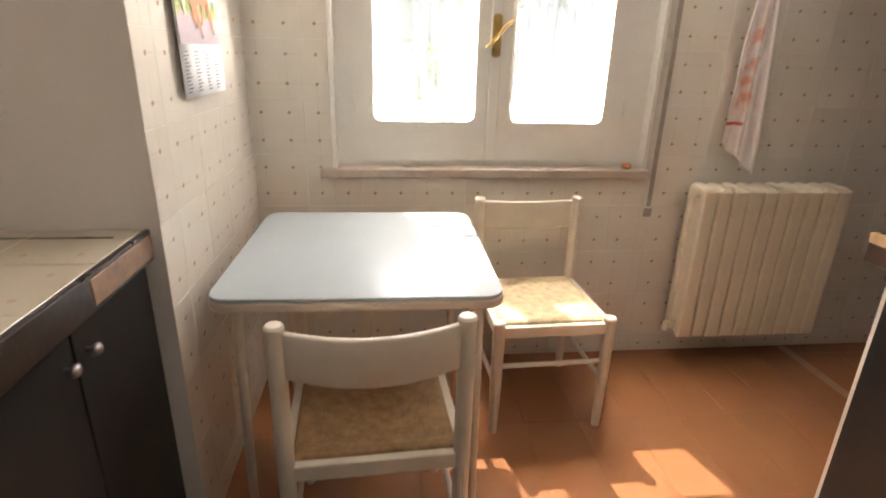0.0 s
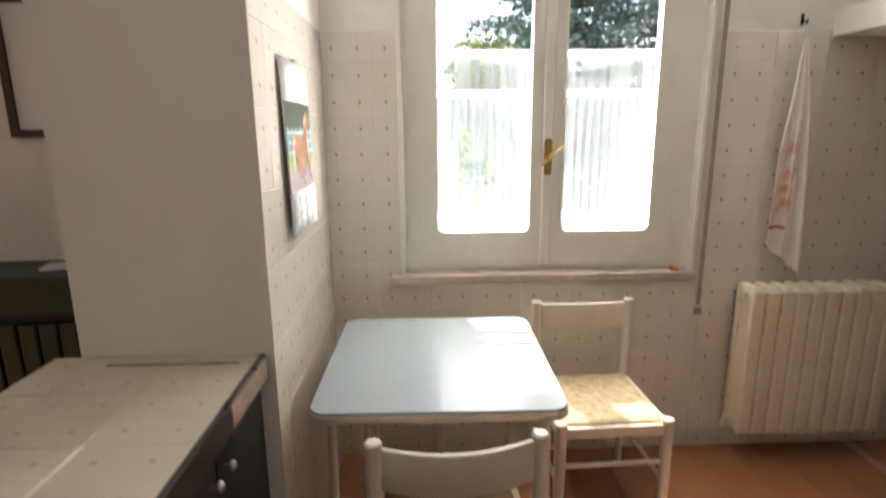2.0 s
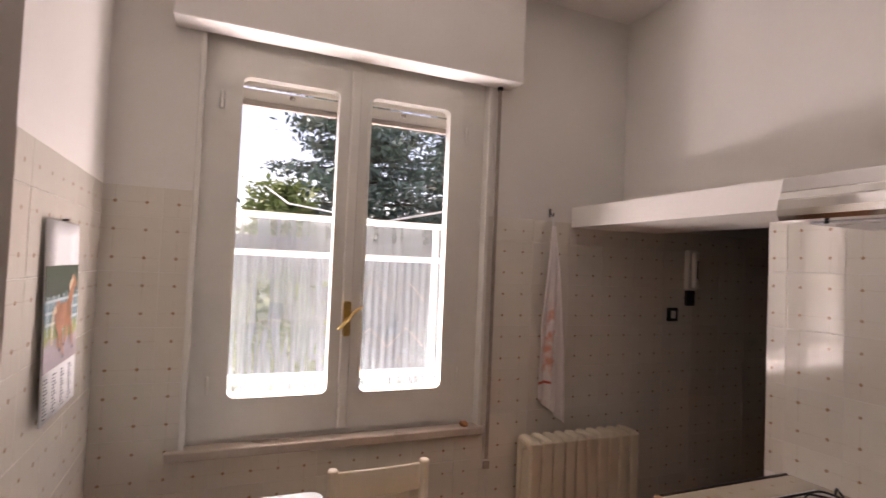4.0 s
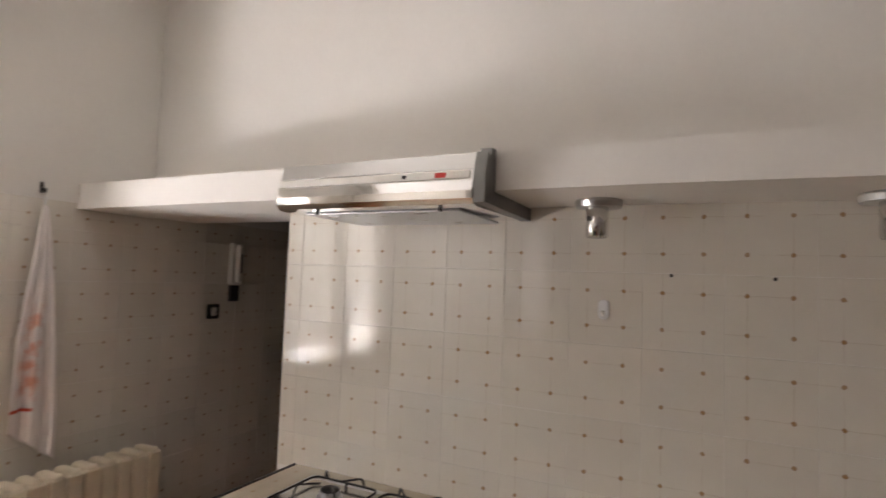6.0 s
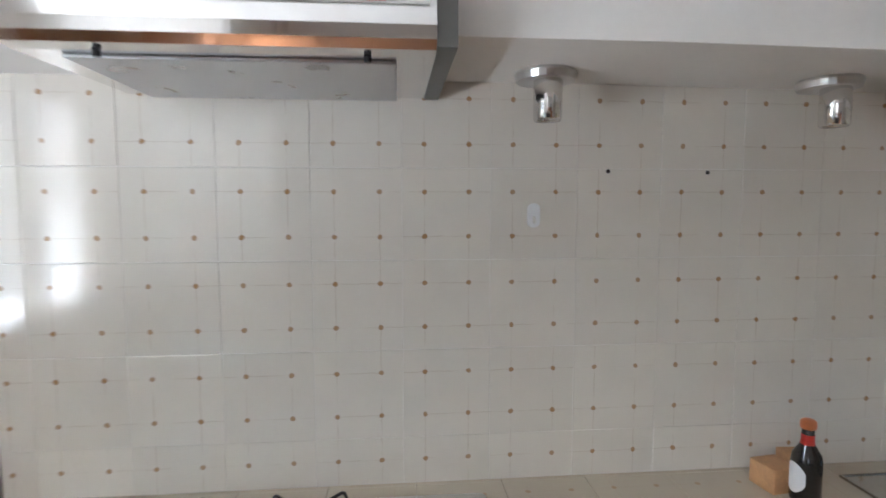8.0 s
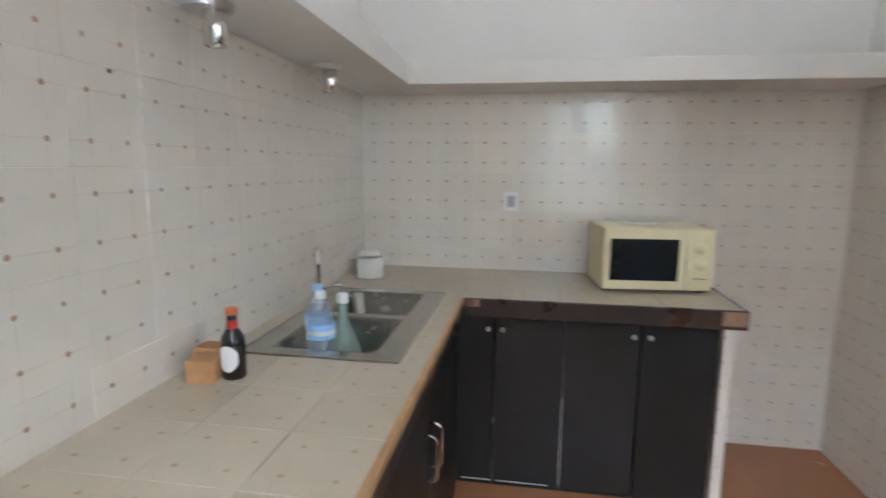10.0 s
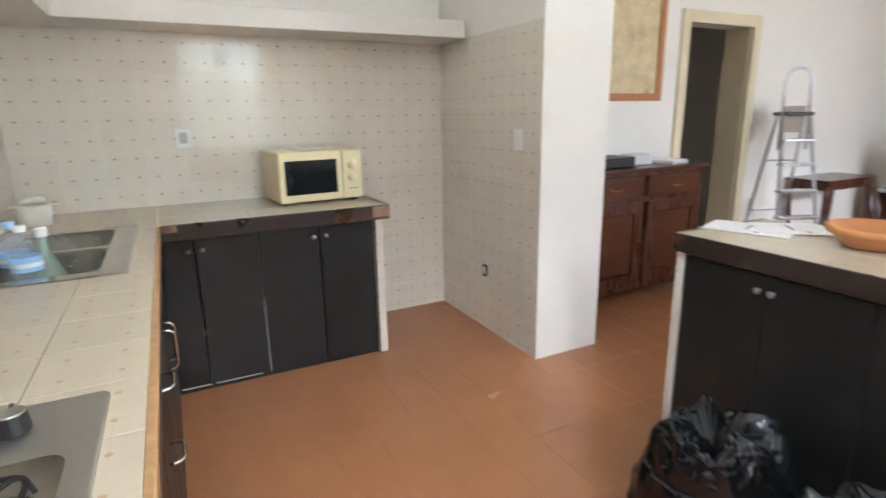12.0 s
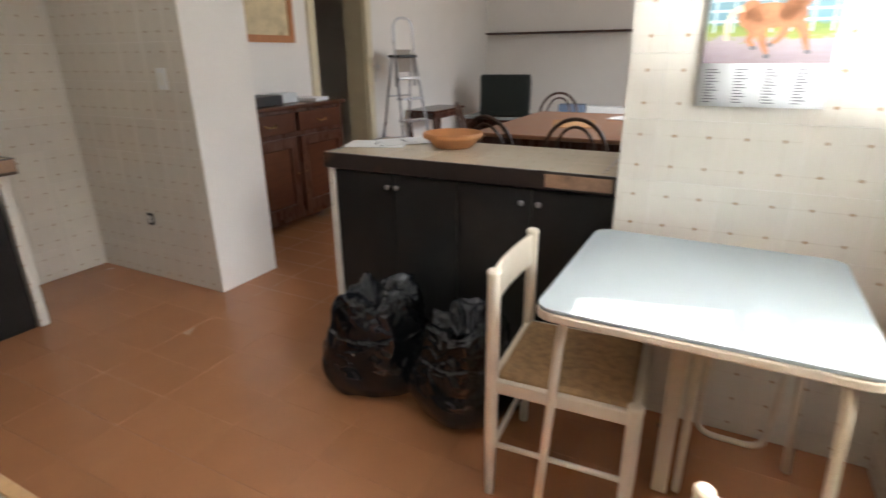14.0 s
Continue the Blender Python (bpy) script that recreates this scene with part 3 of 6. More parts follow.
for z in (3.7, 4.1, 4.5):
    part("cross_arm", bbox(-0.1, -0.02, z, 0.27, 0.02, z + 0.045, 0.008), M["iron"], pole)
part("slack_cable", sweep([(0, 0, 4.4), (0.35, -2.2, 3.55), (0.9, -4.6, 2.75), (1.6, -7.3, 2.35), (2.5, -8.2, 2.55)], 0.012, 6), M["frost"], pole)


# ---- table and chairs ----
def build_table():
    t = thing("kitchen_table", pose(0.08, 3.618, 0, 0, 0, -0.8), "folding table with white laminate top and cream tube legs", "table")
    part("tabletop", slab(rrect(-0.347, -0.357, 0.347, 0.357, 0.05, 7), 0.728, 0.738, 0.002), M["laminate"], t)
    part("edge_band", slab(rrect(-0.350, -0.360, 0.350, 0.360, 0.053, 7), 0.704, 0.7275, 0.005), M["lamedge"], t, "beige plastic edge band")
    for s in (-1, 1):
        x = 0.295 * s
        a = [(x, -0.29, 0.703), (x, -0.30, 0.62), (x, -0.32, 0.25), (x, -0.335, 0.0)]
        part("leg", sweep(a, 0.0125, 12), M["tube"], t, smooth=True)
        b = [(x, 0.29, 0.703), (x, 0.30, 0.62), (x, 0.32, 0.25), (x, 0.335, 0.0)]
        part("leg", sweep(b, 0.0125, 12), M["tube"], t, smooth=True)
    part("apron_tube", sweep([(-0.31, -0.29, 0.69), (0.31, -0.29, 0.69)], 0.010, 10), M["tube"], t, smooth=True)
    part("apron_tube", sweep([(-0.31, 0.29, 0.69), (0.31, 0.29, 0.69)], 0.010, 10), M["tube"], t, smooth=True)
    part("gate_leg", sweep(arc([(-0.24, 0.05, 0.70), (-0.24, 0.05, 0.10), (-0.24, 0.25, 0.10), (-0.24, 0.28, 0.70)], 6, 0.06), 0.010, 10), M["tube"], t, smooth=True)
    part("gate_leg", sweep(arc([(0.0, 0.02, 0.70), (0.0, 0.02, 0.012), (-0.22, 0.02, 0.012), (-0.24, 0.02, 0.70)], 6, 0.06), 0.011, 10), M["tube"], t, smooth=True)
    part("centre_post", bbox(-0.012, -0.05, 0.02, 0.016, -0.005, 0.702, 0.006), M["tube"], t)
    part("bolt", lathe([(0, 0), (0.008, 0), (0.008, 0.006), (0, 0.008)], 10, at=(0.0, -0.05, 0.25)), M["iron"], t)


build_table()


def build_chair(m, rush, label):
    c = thing("dining_chair", m, label, "chair", "cream chairs at the kitchen table")
    w, d, sz, top = 0.195, 0.40, 0.43, 0.765

    def post(x, y, z1, r=0.0195):
        prof = [(0, 0), (r * 0.72, 0.0), (r * 0.8, 0.06), (r, 0.2), (r, z1 - 0.018), (r * 1.08, z1 - 0.016), (r * 1.08, z1 - 0.006), (r * 0.85, z1), (0, z1 + 0.001)]
        part("leg", lathe(prof, 18, at=(x, y, 0)), M["chair"], c, smooth=False)

    for s in (-1, 1):
        post(s * w, 0, top)
        post(s * w, d, sz + 0.012, 0.0205)
    bm = bmesh.new()
    n = 14
    rows = []
    for i in range(n + 1):
        u = -1 + 2 * i / n
        x, y = u * (w - 0.005), -0.028 * (1 - u * u)
        zb, zt = 0.645 - 0.022 * (1 - u * u) * 0.9, 0.742 + 0.012 * (1 - u * u) * 0.4
        zt = 0.752 - 0.014 * (1 - u * u)
        rows.append([bm.verts.new((x, y - 0.008, zb)), bm.verts.new((x, y - 0.008, zt)), bm.verts.new((x, y + 0.008, zt)), bm.verts.new((x, y + 0.008, zb))])
    for a, b in zip(rows, rows[1:]):
        for k in range(4):
            bm.faces.new((a[k], a[(k + 1) % 4], b[(k + 1) % 4], b[k]))
    bm.faces.new(rows[0])
    bm.faces.new(rows[-1][::-1])
    bmesh.ops.recalc_face_normals(bm, faces=bm.faces[:])
    bmesh.ops.bevel(bm, geom=[e for e in bm.edges if abs(e.verts[0].co.x - e.verts[1].co.x) > 0.01], offset=0.005, segments=2, affect="EDGES", profile=0.5)
    part("backrest", bm, M["chair"], c, smooth=True)
    for y in (0.0, d):
        part("seat_rail", bbox(-w, y - 0.011, sz - 0.05, w, y + 0.011, sz - 0.008, 0.004), M["chair"], c)
    for s in (-1, 1):
        part("seat_rail", bbox(s * w - 0.011, 0, sz - 0.05, s * w + 0.011, d, sz - 0.008, 0.004), M["chair"], c)
        part("stretcher", sweep([(s * w, 0, 0.19), (s * w, d, 0.19)], 0.009, 10), M["chair"], c, smooth=True)
    part("stretcher", sweep([(-w, d, 0.27), (w, d, 0.27)], 0.009, 10), M["chair"], c, smooth=True)
    part("stretcher", sweep([(-w, 0, 0.16), (w, 0, 0.16)], 0.009, 10), M["chair"], c, smooth=True)
    bm = bmesh.new()
    n = 72
    grid = []
    for i in range(n + 1):
        row = []
        for j in range(n + 1):
            u, v = -1 + 2 * i / n, -1 + 2 * j / n
            x, y = u * (w - 0.012), d / 2 + v * (d / 2 - 0.012)
            k = max(abs(u), abs(v))
            z = sz - 0.001 + 0.0022 * math.sin(k * 17 * 2 * math.pi) + 0.004 * noise.noise(Vector((x * 14, y * 14, 0.3))) - 0.007 * (1 - k * k) + (0.006 if k < 0.95 else 0)
            row.append(bm.verts.new((x, y, z)))
        grid.append(row)
    for i in range(n):
        for j in range(n):
            bm.faces.new((grid[i][j], grid[i + 1][j], grid[i + 1][j + 1], grid[i][j + 1]))
    edge = bmesh.ops.extrude_face_region(bm, geom=bm.faces[:])
    for v in edge["geom"]:
        if isinstance(v, bmesh.types.BMVert):
            v.co.z -= 0.022
    bmesh.ops.recalc_face_normals(bm, faces=bm.faces[:])
    part("woven_seat", bm, rush, c, "woven rush seat", smooth=True)
    return c


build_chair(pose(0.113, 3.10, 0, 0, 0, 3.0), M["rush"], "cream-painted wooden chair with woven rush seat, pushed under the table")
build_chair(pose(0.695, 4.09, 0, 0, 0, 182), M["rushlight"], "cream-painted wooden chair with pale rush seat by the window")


# ---- radiator, towel, calendar ----
def build_radiator():
    r = thing("radiator", pose(1.375, 4.03, 0), "cream-enamelled cast radiator with ten columns on the wall", "radiator")
    sec = None
    for i in range(10):
        if sec is None:
            bm = bbox(0.002, 0.0, 0.155, 0.0605, 0.032, 0.80, 0.009, 3)
            bbox(0.018, 0.03, 0.17, 0.044, 0.11, 0.79, 0.008, 2, bm)
            bbox(0.006, 0.10, 0.155, 0.056, 0.13, 0.80, 0.010, 2, bm)
            bbox(0.008, 0.004, 0.765, 0.054, 0.126, 0.812, 0.016, 3, bm)
            bbox(0.008, 0.004, 0.158, 0.054, 0.126, 0.20, 0.014, 3, bm)
            sec = part("column", bm, M["radiator"], r)
        else:
            o = new("column", sec.data)
            o.parent = r
            o.location = (0.0635 * i, 0, 0)
    for z in (0.19, 0.78):
        part("header_pipe", sweep([(-0.012, 0.065, z), (0.65, 0.065, z)], 0.019, 14), M["radiator"], r)
    part("bracket", bbox(0.15, 0.12, 0.7, 0.17, 0.172, 0.72), M["iron"], r)
    part("bracket", bbox(0.48, 0.12, 0.7, 0.50, 0.172, 0.72), M["iron"], r)
    part("valve", lathe([(0, 0), (0.016, 0), (0.016, 0.03), (0.010, 0.04), (0, 0.042)], 12, at=(-0.02, 0.065, 0.165)), M["radiator"], r)


build_radiator()


def towel_mat():
    """White cotton with orange blotches down the middle and a red hem stripe."""
    m = mat("towel_cotton", (0.86, 0.80, 0.77), 0.9, 0.05, 20, 0.4, 240)
    nt = m.node_tree
    L = nt.links.new
    p = nt.nodes["Principled BSDF"]
    src = p.inputs["Base Color"].links[0].from_socket
    tc = nt.nodes.new("ShaderNodeTexCoord")
    sep = nt.nodes.new("ShaderNodeSeparateXYZ")
    L(tc.outputs["Object"], sep.inputs[0])

    def band(sock, a, b, c, d):
        r1 = nt.nodes.new("ShaderNodeMapRange")
        r1.inputs[1].default_value, r1.inputs[2].default_value = a, b
        L(sock, r1.inputs[0])
        r2 = nt.nodes.new("ShaderNodeMapRange")
        r2.inputs[1].default_value, r2.inputs[2].default_value = d, c
        L(sock, r2.inputs[0])
        mu = nt.nodes.new("ShaderNodeMath")
        mu.operation = "MULTIPLY"
        L(r1.outputs[0], mu.inputs[0])
        L(r2.outputs[0], mu.inputs[1])
        return mu.outputs[0]

    def times(a, b):
        mu = nt.nodes.new("ShaderNodeMath")
        mu.operation = "MULTIPLY"
        for q, v in ((0, a), (1, b)):
            if isinstance(v, (int, float)):
                mu.inputs[q].default_value = v
            else:
                L(v, mu.inputs[q])
        return mu.outputs[0]

    nz = nt.nodes.new("ShaderNodeTexNoise")
    nz.inputs["Scale"].default_value, nz.inputs["Detail"].default_value = 16, 4
    L(tc.outputs["Object"], nz.inputs["Vector"])
    r = nt.nodes.new("ShaderNodeMapRange")
    r.inputs[1].default_value, r.inputs[2].default_value = 0.47, 0.62
    L(nz.outputs[0], r.inputs[0])
    blot = times(times(r.outputs[0], band(sep.outputs[2], 1.06, 1.12, 1.38, 1.46)), times(band(sep.outputs[0], -0.07, -0.04, 0.0, 0.02), 0.75))
    hem = times(band(sep.outputs[2], 1.038, 1.042, 1.050, 1.054), band(sep.outputs[0], -0.2, -0.1, -0.012, 0.0))
    for fac, col in ((blot, (0.72, 0.26, 0.14, 1)), (hem, (0.62, 0.10, 0.06, 1))):
        mx = nt.nodes.new("ShaderNodeMix")
        mx.data_type = "RGBA"
        L(fac, mx.inputs[0])
        L(src, mx.inputs[6])
        mx.inputs[7].default_value = col
        src = mx.outputs[2]
    L(src, p.inputs["Base Color"])
    return m


def build_towel():
    t = thing("hand_towel", pose(1.547, YW - 0.004, 0), "white cotton hand towel with orange print hanging from a hook", "towel")
    bm = bmesh.new()
    n, k = 70, 44
    rows = []
    for j in range(n + 1):
        v = j / n
        row = []
        for i in range(k + 1):
            u = i / k
            left = -0.006 - 0.080 * min(1, v / 0.72) ** 0.85 + 0.012 * max(0, v - 0.72) / 0.28
            right = 0.008 + 0.052 * min(1, v / 0.6) + 0.026 * max(0, v - 0.6) / 0.4
            drop = 0.825 + 0.13 * u
            fold = (0.016 * math.sin(u * 13 + 1.2 * v) + 0.007 * math.sin(u * 27 + 3 * v)) * min(1, 0.25 + v)
            flap = 0.016 * max(0, 1 - abs(v - 0.72) / 0.12) * max(0, 1 - u * 4)
            x = left + (right - left) * u + 0.003 * math.sin(v * 9)
            row.append(bm.verts.new((x, -0.036 - fold - flap - 0.02 * math.sin(v * 3), 1.80 - v * drop)))
        rows.append(row)
    for a, b in zip(rows, rows[1:]):
        for i in range(k):
            bm.faces.new((a[i], a[i + 1], b[i + 1], b[i]))
    o = part("cloth", bm, towel_mat(), t, smooth=True)
    md = o.modifiers.new("thickness", "SOLIDIFY")
    md.thickness = 0.003
    part("loop", sweep([(0.0, -0.03, 1.80), (-0.004, -0.026, 1.83), (0.0, -0.022, 1.85), (0.004, -0.026, 1.83), (0.001, -0.03, 1.80)], 0.002, 6), M["paper"], t)
    hk = thing("towel_hook", pose(1.547, YW, 1.86), "small dark metal hook screwed to the wall", "hook")
    part("stem", sweep([(0, 0.0, 0.01), (0, -0.02, 0.0), (0, -0.03, -0.012), (0, -0.034, 0.004)], 0.003, 8), M["iron"], hk)
    part("plate", bbox(-0.006, -0.004, -0.012, 0.006, 0.0, 0.03, 0.002), M["iron"], hk)


build_towel()


def photo_mat():
    """A loose horse photograph: grey trees, a pale fence and brown ground."""
    m = bpy.data.materials.new("calendar_photo")
    m.use_nodes = True
    nt = m.node_tree
    L = nt.links.new
    p = nt.nodes["Principled BSDF"]
    tc = nt.nodes.new("ShaderNodeTexCoord")
    sep = nt.nodes.new("ShaderNodeSeparateXYZ")
    L(tc.outputs["Object"], sep.inputs[0])
    r = nt.nodes.new("ShaderNodeValToRGB")
    e = r.color_ramp.elements
    e[0].position, e[0].color = 0.0, (0.34, 0.27, 0.28, 1)
    e[1].position, e[1].color = 1.0, (0.05, 0.08, 0.05, 1)
    for pos, col in ((0.24, (0.42, 0.35, 0.38, 1)), (0.29, (0.32, 0.36, 0.10, 1)), (0.40, (0.20, 0.30, 0.08, 1)), (0.46, (0.16, 0.30, 0.36, 1)), (0.64, (0.20, 0.34, 0.38, 1)), (0.72, (0.06, 0.08, 0.06, 1))):
        n = e.new(pos)
        n.color = col
    nz = nt.nodes.new("ShaderNodeTexNoise")
    nz.inputs["Scale"].default_value, nz.inputs["Detail"].default_value = 35, 8
    mp = nt.nodes.new("ShaderNodeMapping")
    mp.inputs["Scale"].default_value = (0.6, 1, 2.2)
    L(tc.outputs["Object"], mp.inputs[0])
    L(mp.outputs[0], nz.inputs["Vector"])
    a = nt.nodes.new("ShaderNodeMath")
    a.operation = "MULTIPLY_ADD"
    a.inputs[1].default_value = 1 / 0.26
    L(sep.outputs[2], a.inputs[0])
    b = nt.nodes.new("ShaderNodeMath")
    b.operation = "MULTIPLY_ADD"
    b.inputs[1].default_value, b.inputs[2].default_value = 0.3, -0.15
    L(nz.outputs[0], b.inputs[0])
    L(b.outputs[0], a.inputs[2])
    L(a.outputs[0], r.inputs[0])
    L(r.outputs[0], p.inputs["Base Color"])
    p.inputs["Roughness"].default_value = 0.35
    return m


def build_calendar():
    """The sheet hangs in the xz plane, facing -y, then is turned to the wall."""
    c = thing("wall_calendar", pose(-0.345, 3.68, 1.155, 0, 0, 90), "wall calendar with a chestnut horse photo above date columns", "calendar")
    w = 0.168
    bm = bmesh.new()
    n = 12
    rows = []
    for j in range(n + 1):
        v = j / n
        rows.append([bm.verts.new((x, -0.003 - 0.012 * (1 - v) ** 2 - 0.004 * math.sin(3 * v), 0.5 * v)) for x in (-w, -w / 3, w / 3, w)])
    for a, b in zip(rows, rows[1:]):
        for i in range(3):
            bm.faces.new((a[i], a[i + 1], b[i + 1], b[i]))
    sh = part("sheet", bm, M["paper"], c, smooth=True)
    md = sh.modifiers.new("thickness", "SOLIDIFY")
    md.thickness = 0.002
    ph = part("photo", bbox(-w + 0.004, -0.001, 0.0, w - 0.004, 0.001, 0.26), photo_mat(), c)
    ph.matrix_basis = pose(0, -0.0135, 0.125, -1.5, 0, 0)
    fm = mat("pale_fence_print", (0.55, 0.66, 0.68), 0.4)
    for z in (0.112, 0.140, 0.168):
        part("printed_fence_rail", bbox(-w + 0.006, -0.0025, z, w - 0.006, -0.0016, z + 0.007), fm, ph)
    for i in range(7):
        x = -w + 0.02 + i * 0.049
        part("printed_fence_post", bbox(x, -0.0024, 0.085, x + 0.006, -0.0015, 0.185), fm, ph)
    hm = mat("chestnut_print", (0.46, 0.20, 0.10), 0.4, 0.3, 24)
    pale = mat("flaxen_print", (0.74, 0.62, 0.44), 0.5, 0.2, 40)

    def blob(bm, pts, y):
        bm.faces.new([bm.verts.new((x, y, z)) for x, z in pts])

    def oval(bm, cx, cz, rx, rz, y, lean=0.0):
        c, d = math.cos(lean), math.sin(lean)
        blob(bm, [(cx + rx * math.cos(a) * c - rz * math.sin(a) * d, cz + rx * math.cos(a) * d + rz * math.sin(a) * c) for a in (2 * math.pi * k / 24 for k in range(24))], y)

    def limb(bm, pts, w0, w1, y):
        up, down = [], []
        for k, (x, z) in enumerate(pts):
            a, b = pts[max(0, k - 1)], pts[min(len(pts) - 1, k + 1)]
            d = Vector((b[0] - a[0], b[1] - a[1])).normalized()
            w = w0 + (w1 - w0) * k / (len(pts) - 1)
            up.append((x - d.y * w, z + d.x * w))
            down.append((x + d.y * w, z - d.x * w))
        blob(bm, up + down[::-1], y)

    bm = bmesh.new()
    for cx, cz, rx, rz, lean in ((-0.005, 0.128, 0.066, 0.034, 0.0), (-0.055, 0.132, 0.032, 0.038, 0.0), (0.05, 0.132, 0.034, 0.037, 0.2), (0.072, 0.172, 0.050, 0.022, 1.0), (0.106, 0.214, 0.030, 0.014, -0.5)):
        oval(bm, cx, cz, rx, rz, -0.0036, lean)
    limb(bm, [(-0.06, 0.115), (-0.040, 0.085), (-0.050, 0.062), (-0.035, 0.045)], 0.016, 0.006, -0.0037)
    limb(bm, [(-0.025, 0.110), (-0.020, 0.075), (-0.010, 0.048), (0.002, 0.022)], 0.015, 0.005, -0.0038)
    limb(bm, [(0.040, 0.108), (0.034, 0.080), (0.022, 0.062), (0.008, 0.052)], 0.013, 0.005, -0.0037)
    limb(bm, [(0.066, 0.112), (0.086, 0.080), (0.092, 0.055), (0.100, 0.034)], 0.014, 0.005, -0.0038)
    part("printed_horse", bm, hm, ph)
    for name, pts, w0 in (("printed_tail", [(-0.075, 0.150), (-0.100, 0.140), (-0.112, 0.105), (-0.108, 0.062)], 0.010), ("printed_mane", [(0.052, 0.196), (0.066, 0.206), (0.088, 0.224)], 0.010)):
        bm = bmesh.new()
        limb(bm, pts, w0, 0.006, -0.0040)
        part(name, bm, pale, ph)
    for x, z in ((-0.035, 0.042), (0.002, 0.019), (0.006, 0.050), (0.101, 0.030)):
        bm = bmesh.new()
        oval(bm, x, z, 0.008, 0.006, -0.0041)
        part("printed_hoof", bm, M["ink"], ph)
    bars = bmesh.new()
    for i in range(4):
        for j in range(12):
            x = -w + 0.02 + i * 0.078
            bbox(x, -0.0160 + j * 0.0002, 0.012 + j * 0.0085, x + 0.022 + 0.02 * ((i * 7 + j * 5) % 3) / 3, -0.0152 + j * 0.0002, 0.015 + j * 0.0085, bm=bars)
    tagged(part("date_print", bars, M["ink"], c, "unreadable columns of small print"), kind="stuff")
    part("nail", sweep([(0, 0.002, 0.505), (0, -0.012, 0.507)], 0.003, 8), M["iron"], c)


build_calendar()


# ---- tile laying ----
def tile_mesh(name, material, w, h, cx, cy, t):
    """One bevelled tile in the xy plane, its face towards +z."""
    me = bpy.data.meshes.new(name)
    b = 0.0010
    v = []
    for z, i in ((-t, 0.0), (-b, 0.0), (0.0, b)):
        v += [(cx - w / 2 + i, cy - h / 2 + i, z), (cx + w / 2 - i, cy - h / 2 + i, z), (cx + w / 2 - i, cy + h / 2 - i, z), (cx - w / 2 + i, cy + h / 2 - i, z)]
    f = [(8, 9, 10, 11)]
    for o in (0, 4):
        for k in range(4):
            j = (k + 1) % 4
            f.append((o + k, o + j, o + 4 + j, o + 4 + k))
    me.from_pydata(v, [], f)
    me.materials.append(material)
    return me


def cut(rect, hole):
    x0, y0, x1, y1 = rect
    a0, b0, a1, b1 = hole
    if a0 >= x1 or a1 <= x0 or b0 >= y1 or b1 <= y0:
        return [rect]
    out = []
    if x0 < a0:
        out.append((x0, y0, a0, y1))
    if x1 > a1:
        out.append((a1, y0, x1, y1))
    c0, c1 = max(x0, a0), min(x1, a1)
    if y0 < b0:
        out.append((c0, y0, c1, b0))
    if y1 > b1:
        out.append((c0, b1, c1, y1))
    return out


MESHES = {}


def lay(parent, m, rect, phase, size, holes, material, name="tile", gap=0.0014, t=0.008, bulge=0.0):
    """Tiles over a rectangle of the plane m, the grid starting at phase."""
    x0, y0, x1, y1 = rect
    i0, i1 = math.floor((x0 - phase[0]) / size[0]), math.ceil((x1 - phase[0]) / size[0])
    j0, j1 = math.floor((y0 - phase[1]) / size[1]), math.ceil((y1 - phase[1]) / size[1])
    rnd = random.Random(int(abs(x0 * 100 + y1 * 37)))
    for i in range(i0, i1):
        for j in range(j0, j1):
            cx, cy = phase[0] + (i + 0.5) * size[0], phase[1] + (j + 0.5) * size[1]
            cell = (max(x0, cx - size[0] / 2), max(y0, cy - size[1] / 2), min(x1, cx + size[0] / 2), min(y1, cy + size[1] / 2))
            pieces = [cell]
            for h in holes:
                pieces = [q for p in pieces for q in cut(p, h)]
            for p in pieces:
                w, h = p[2] - p[0] - gap, p[3] - p[1] - gap
                if w < 0.006 or h < 0.006:
                    continue
                key = (material.name, round(w, 3), round(h, 3), round((p[0] + p[2]) / 2 - cx, 3), round((p[1] + p[3]) / 2 - cy, 3))
                if key not in MESHES:
                    MESHES[key] = tile_mesh(name, material, *key[1:], t)
                o = new(name, MESHES[key])
                o.parent = parent
                tilt = [rnd.gauss(0, 0.0022) for _ in range(2)]
                o.matrix_basis = m @ pose(cx, cy, 0) @ Matrix.Rotation(tilt[0], 4, "X") @ Matrix.Rotation(tilt[1], 4, "Y")




# ---- worktops and cabinets ----
WT = 0.868
SINK = (1.47, 0.625, 1.91, 1.435)


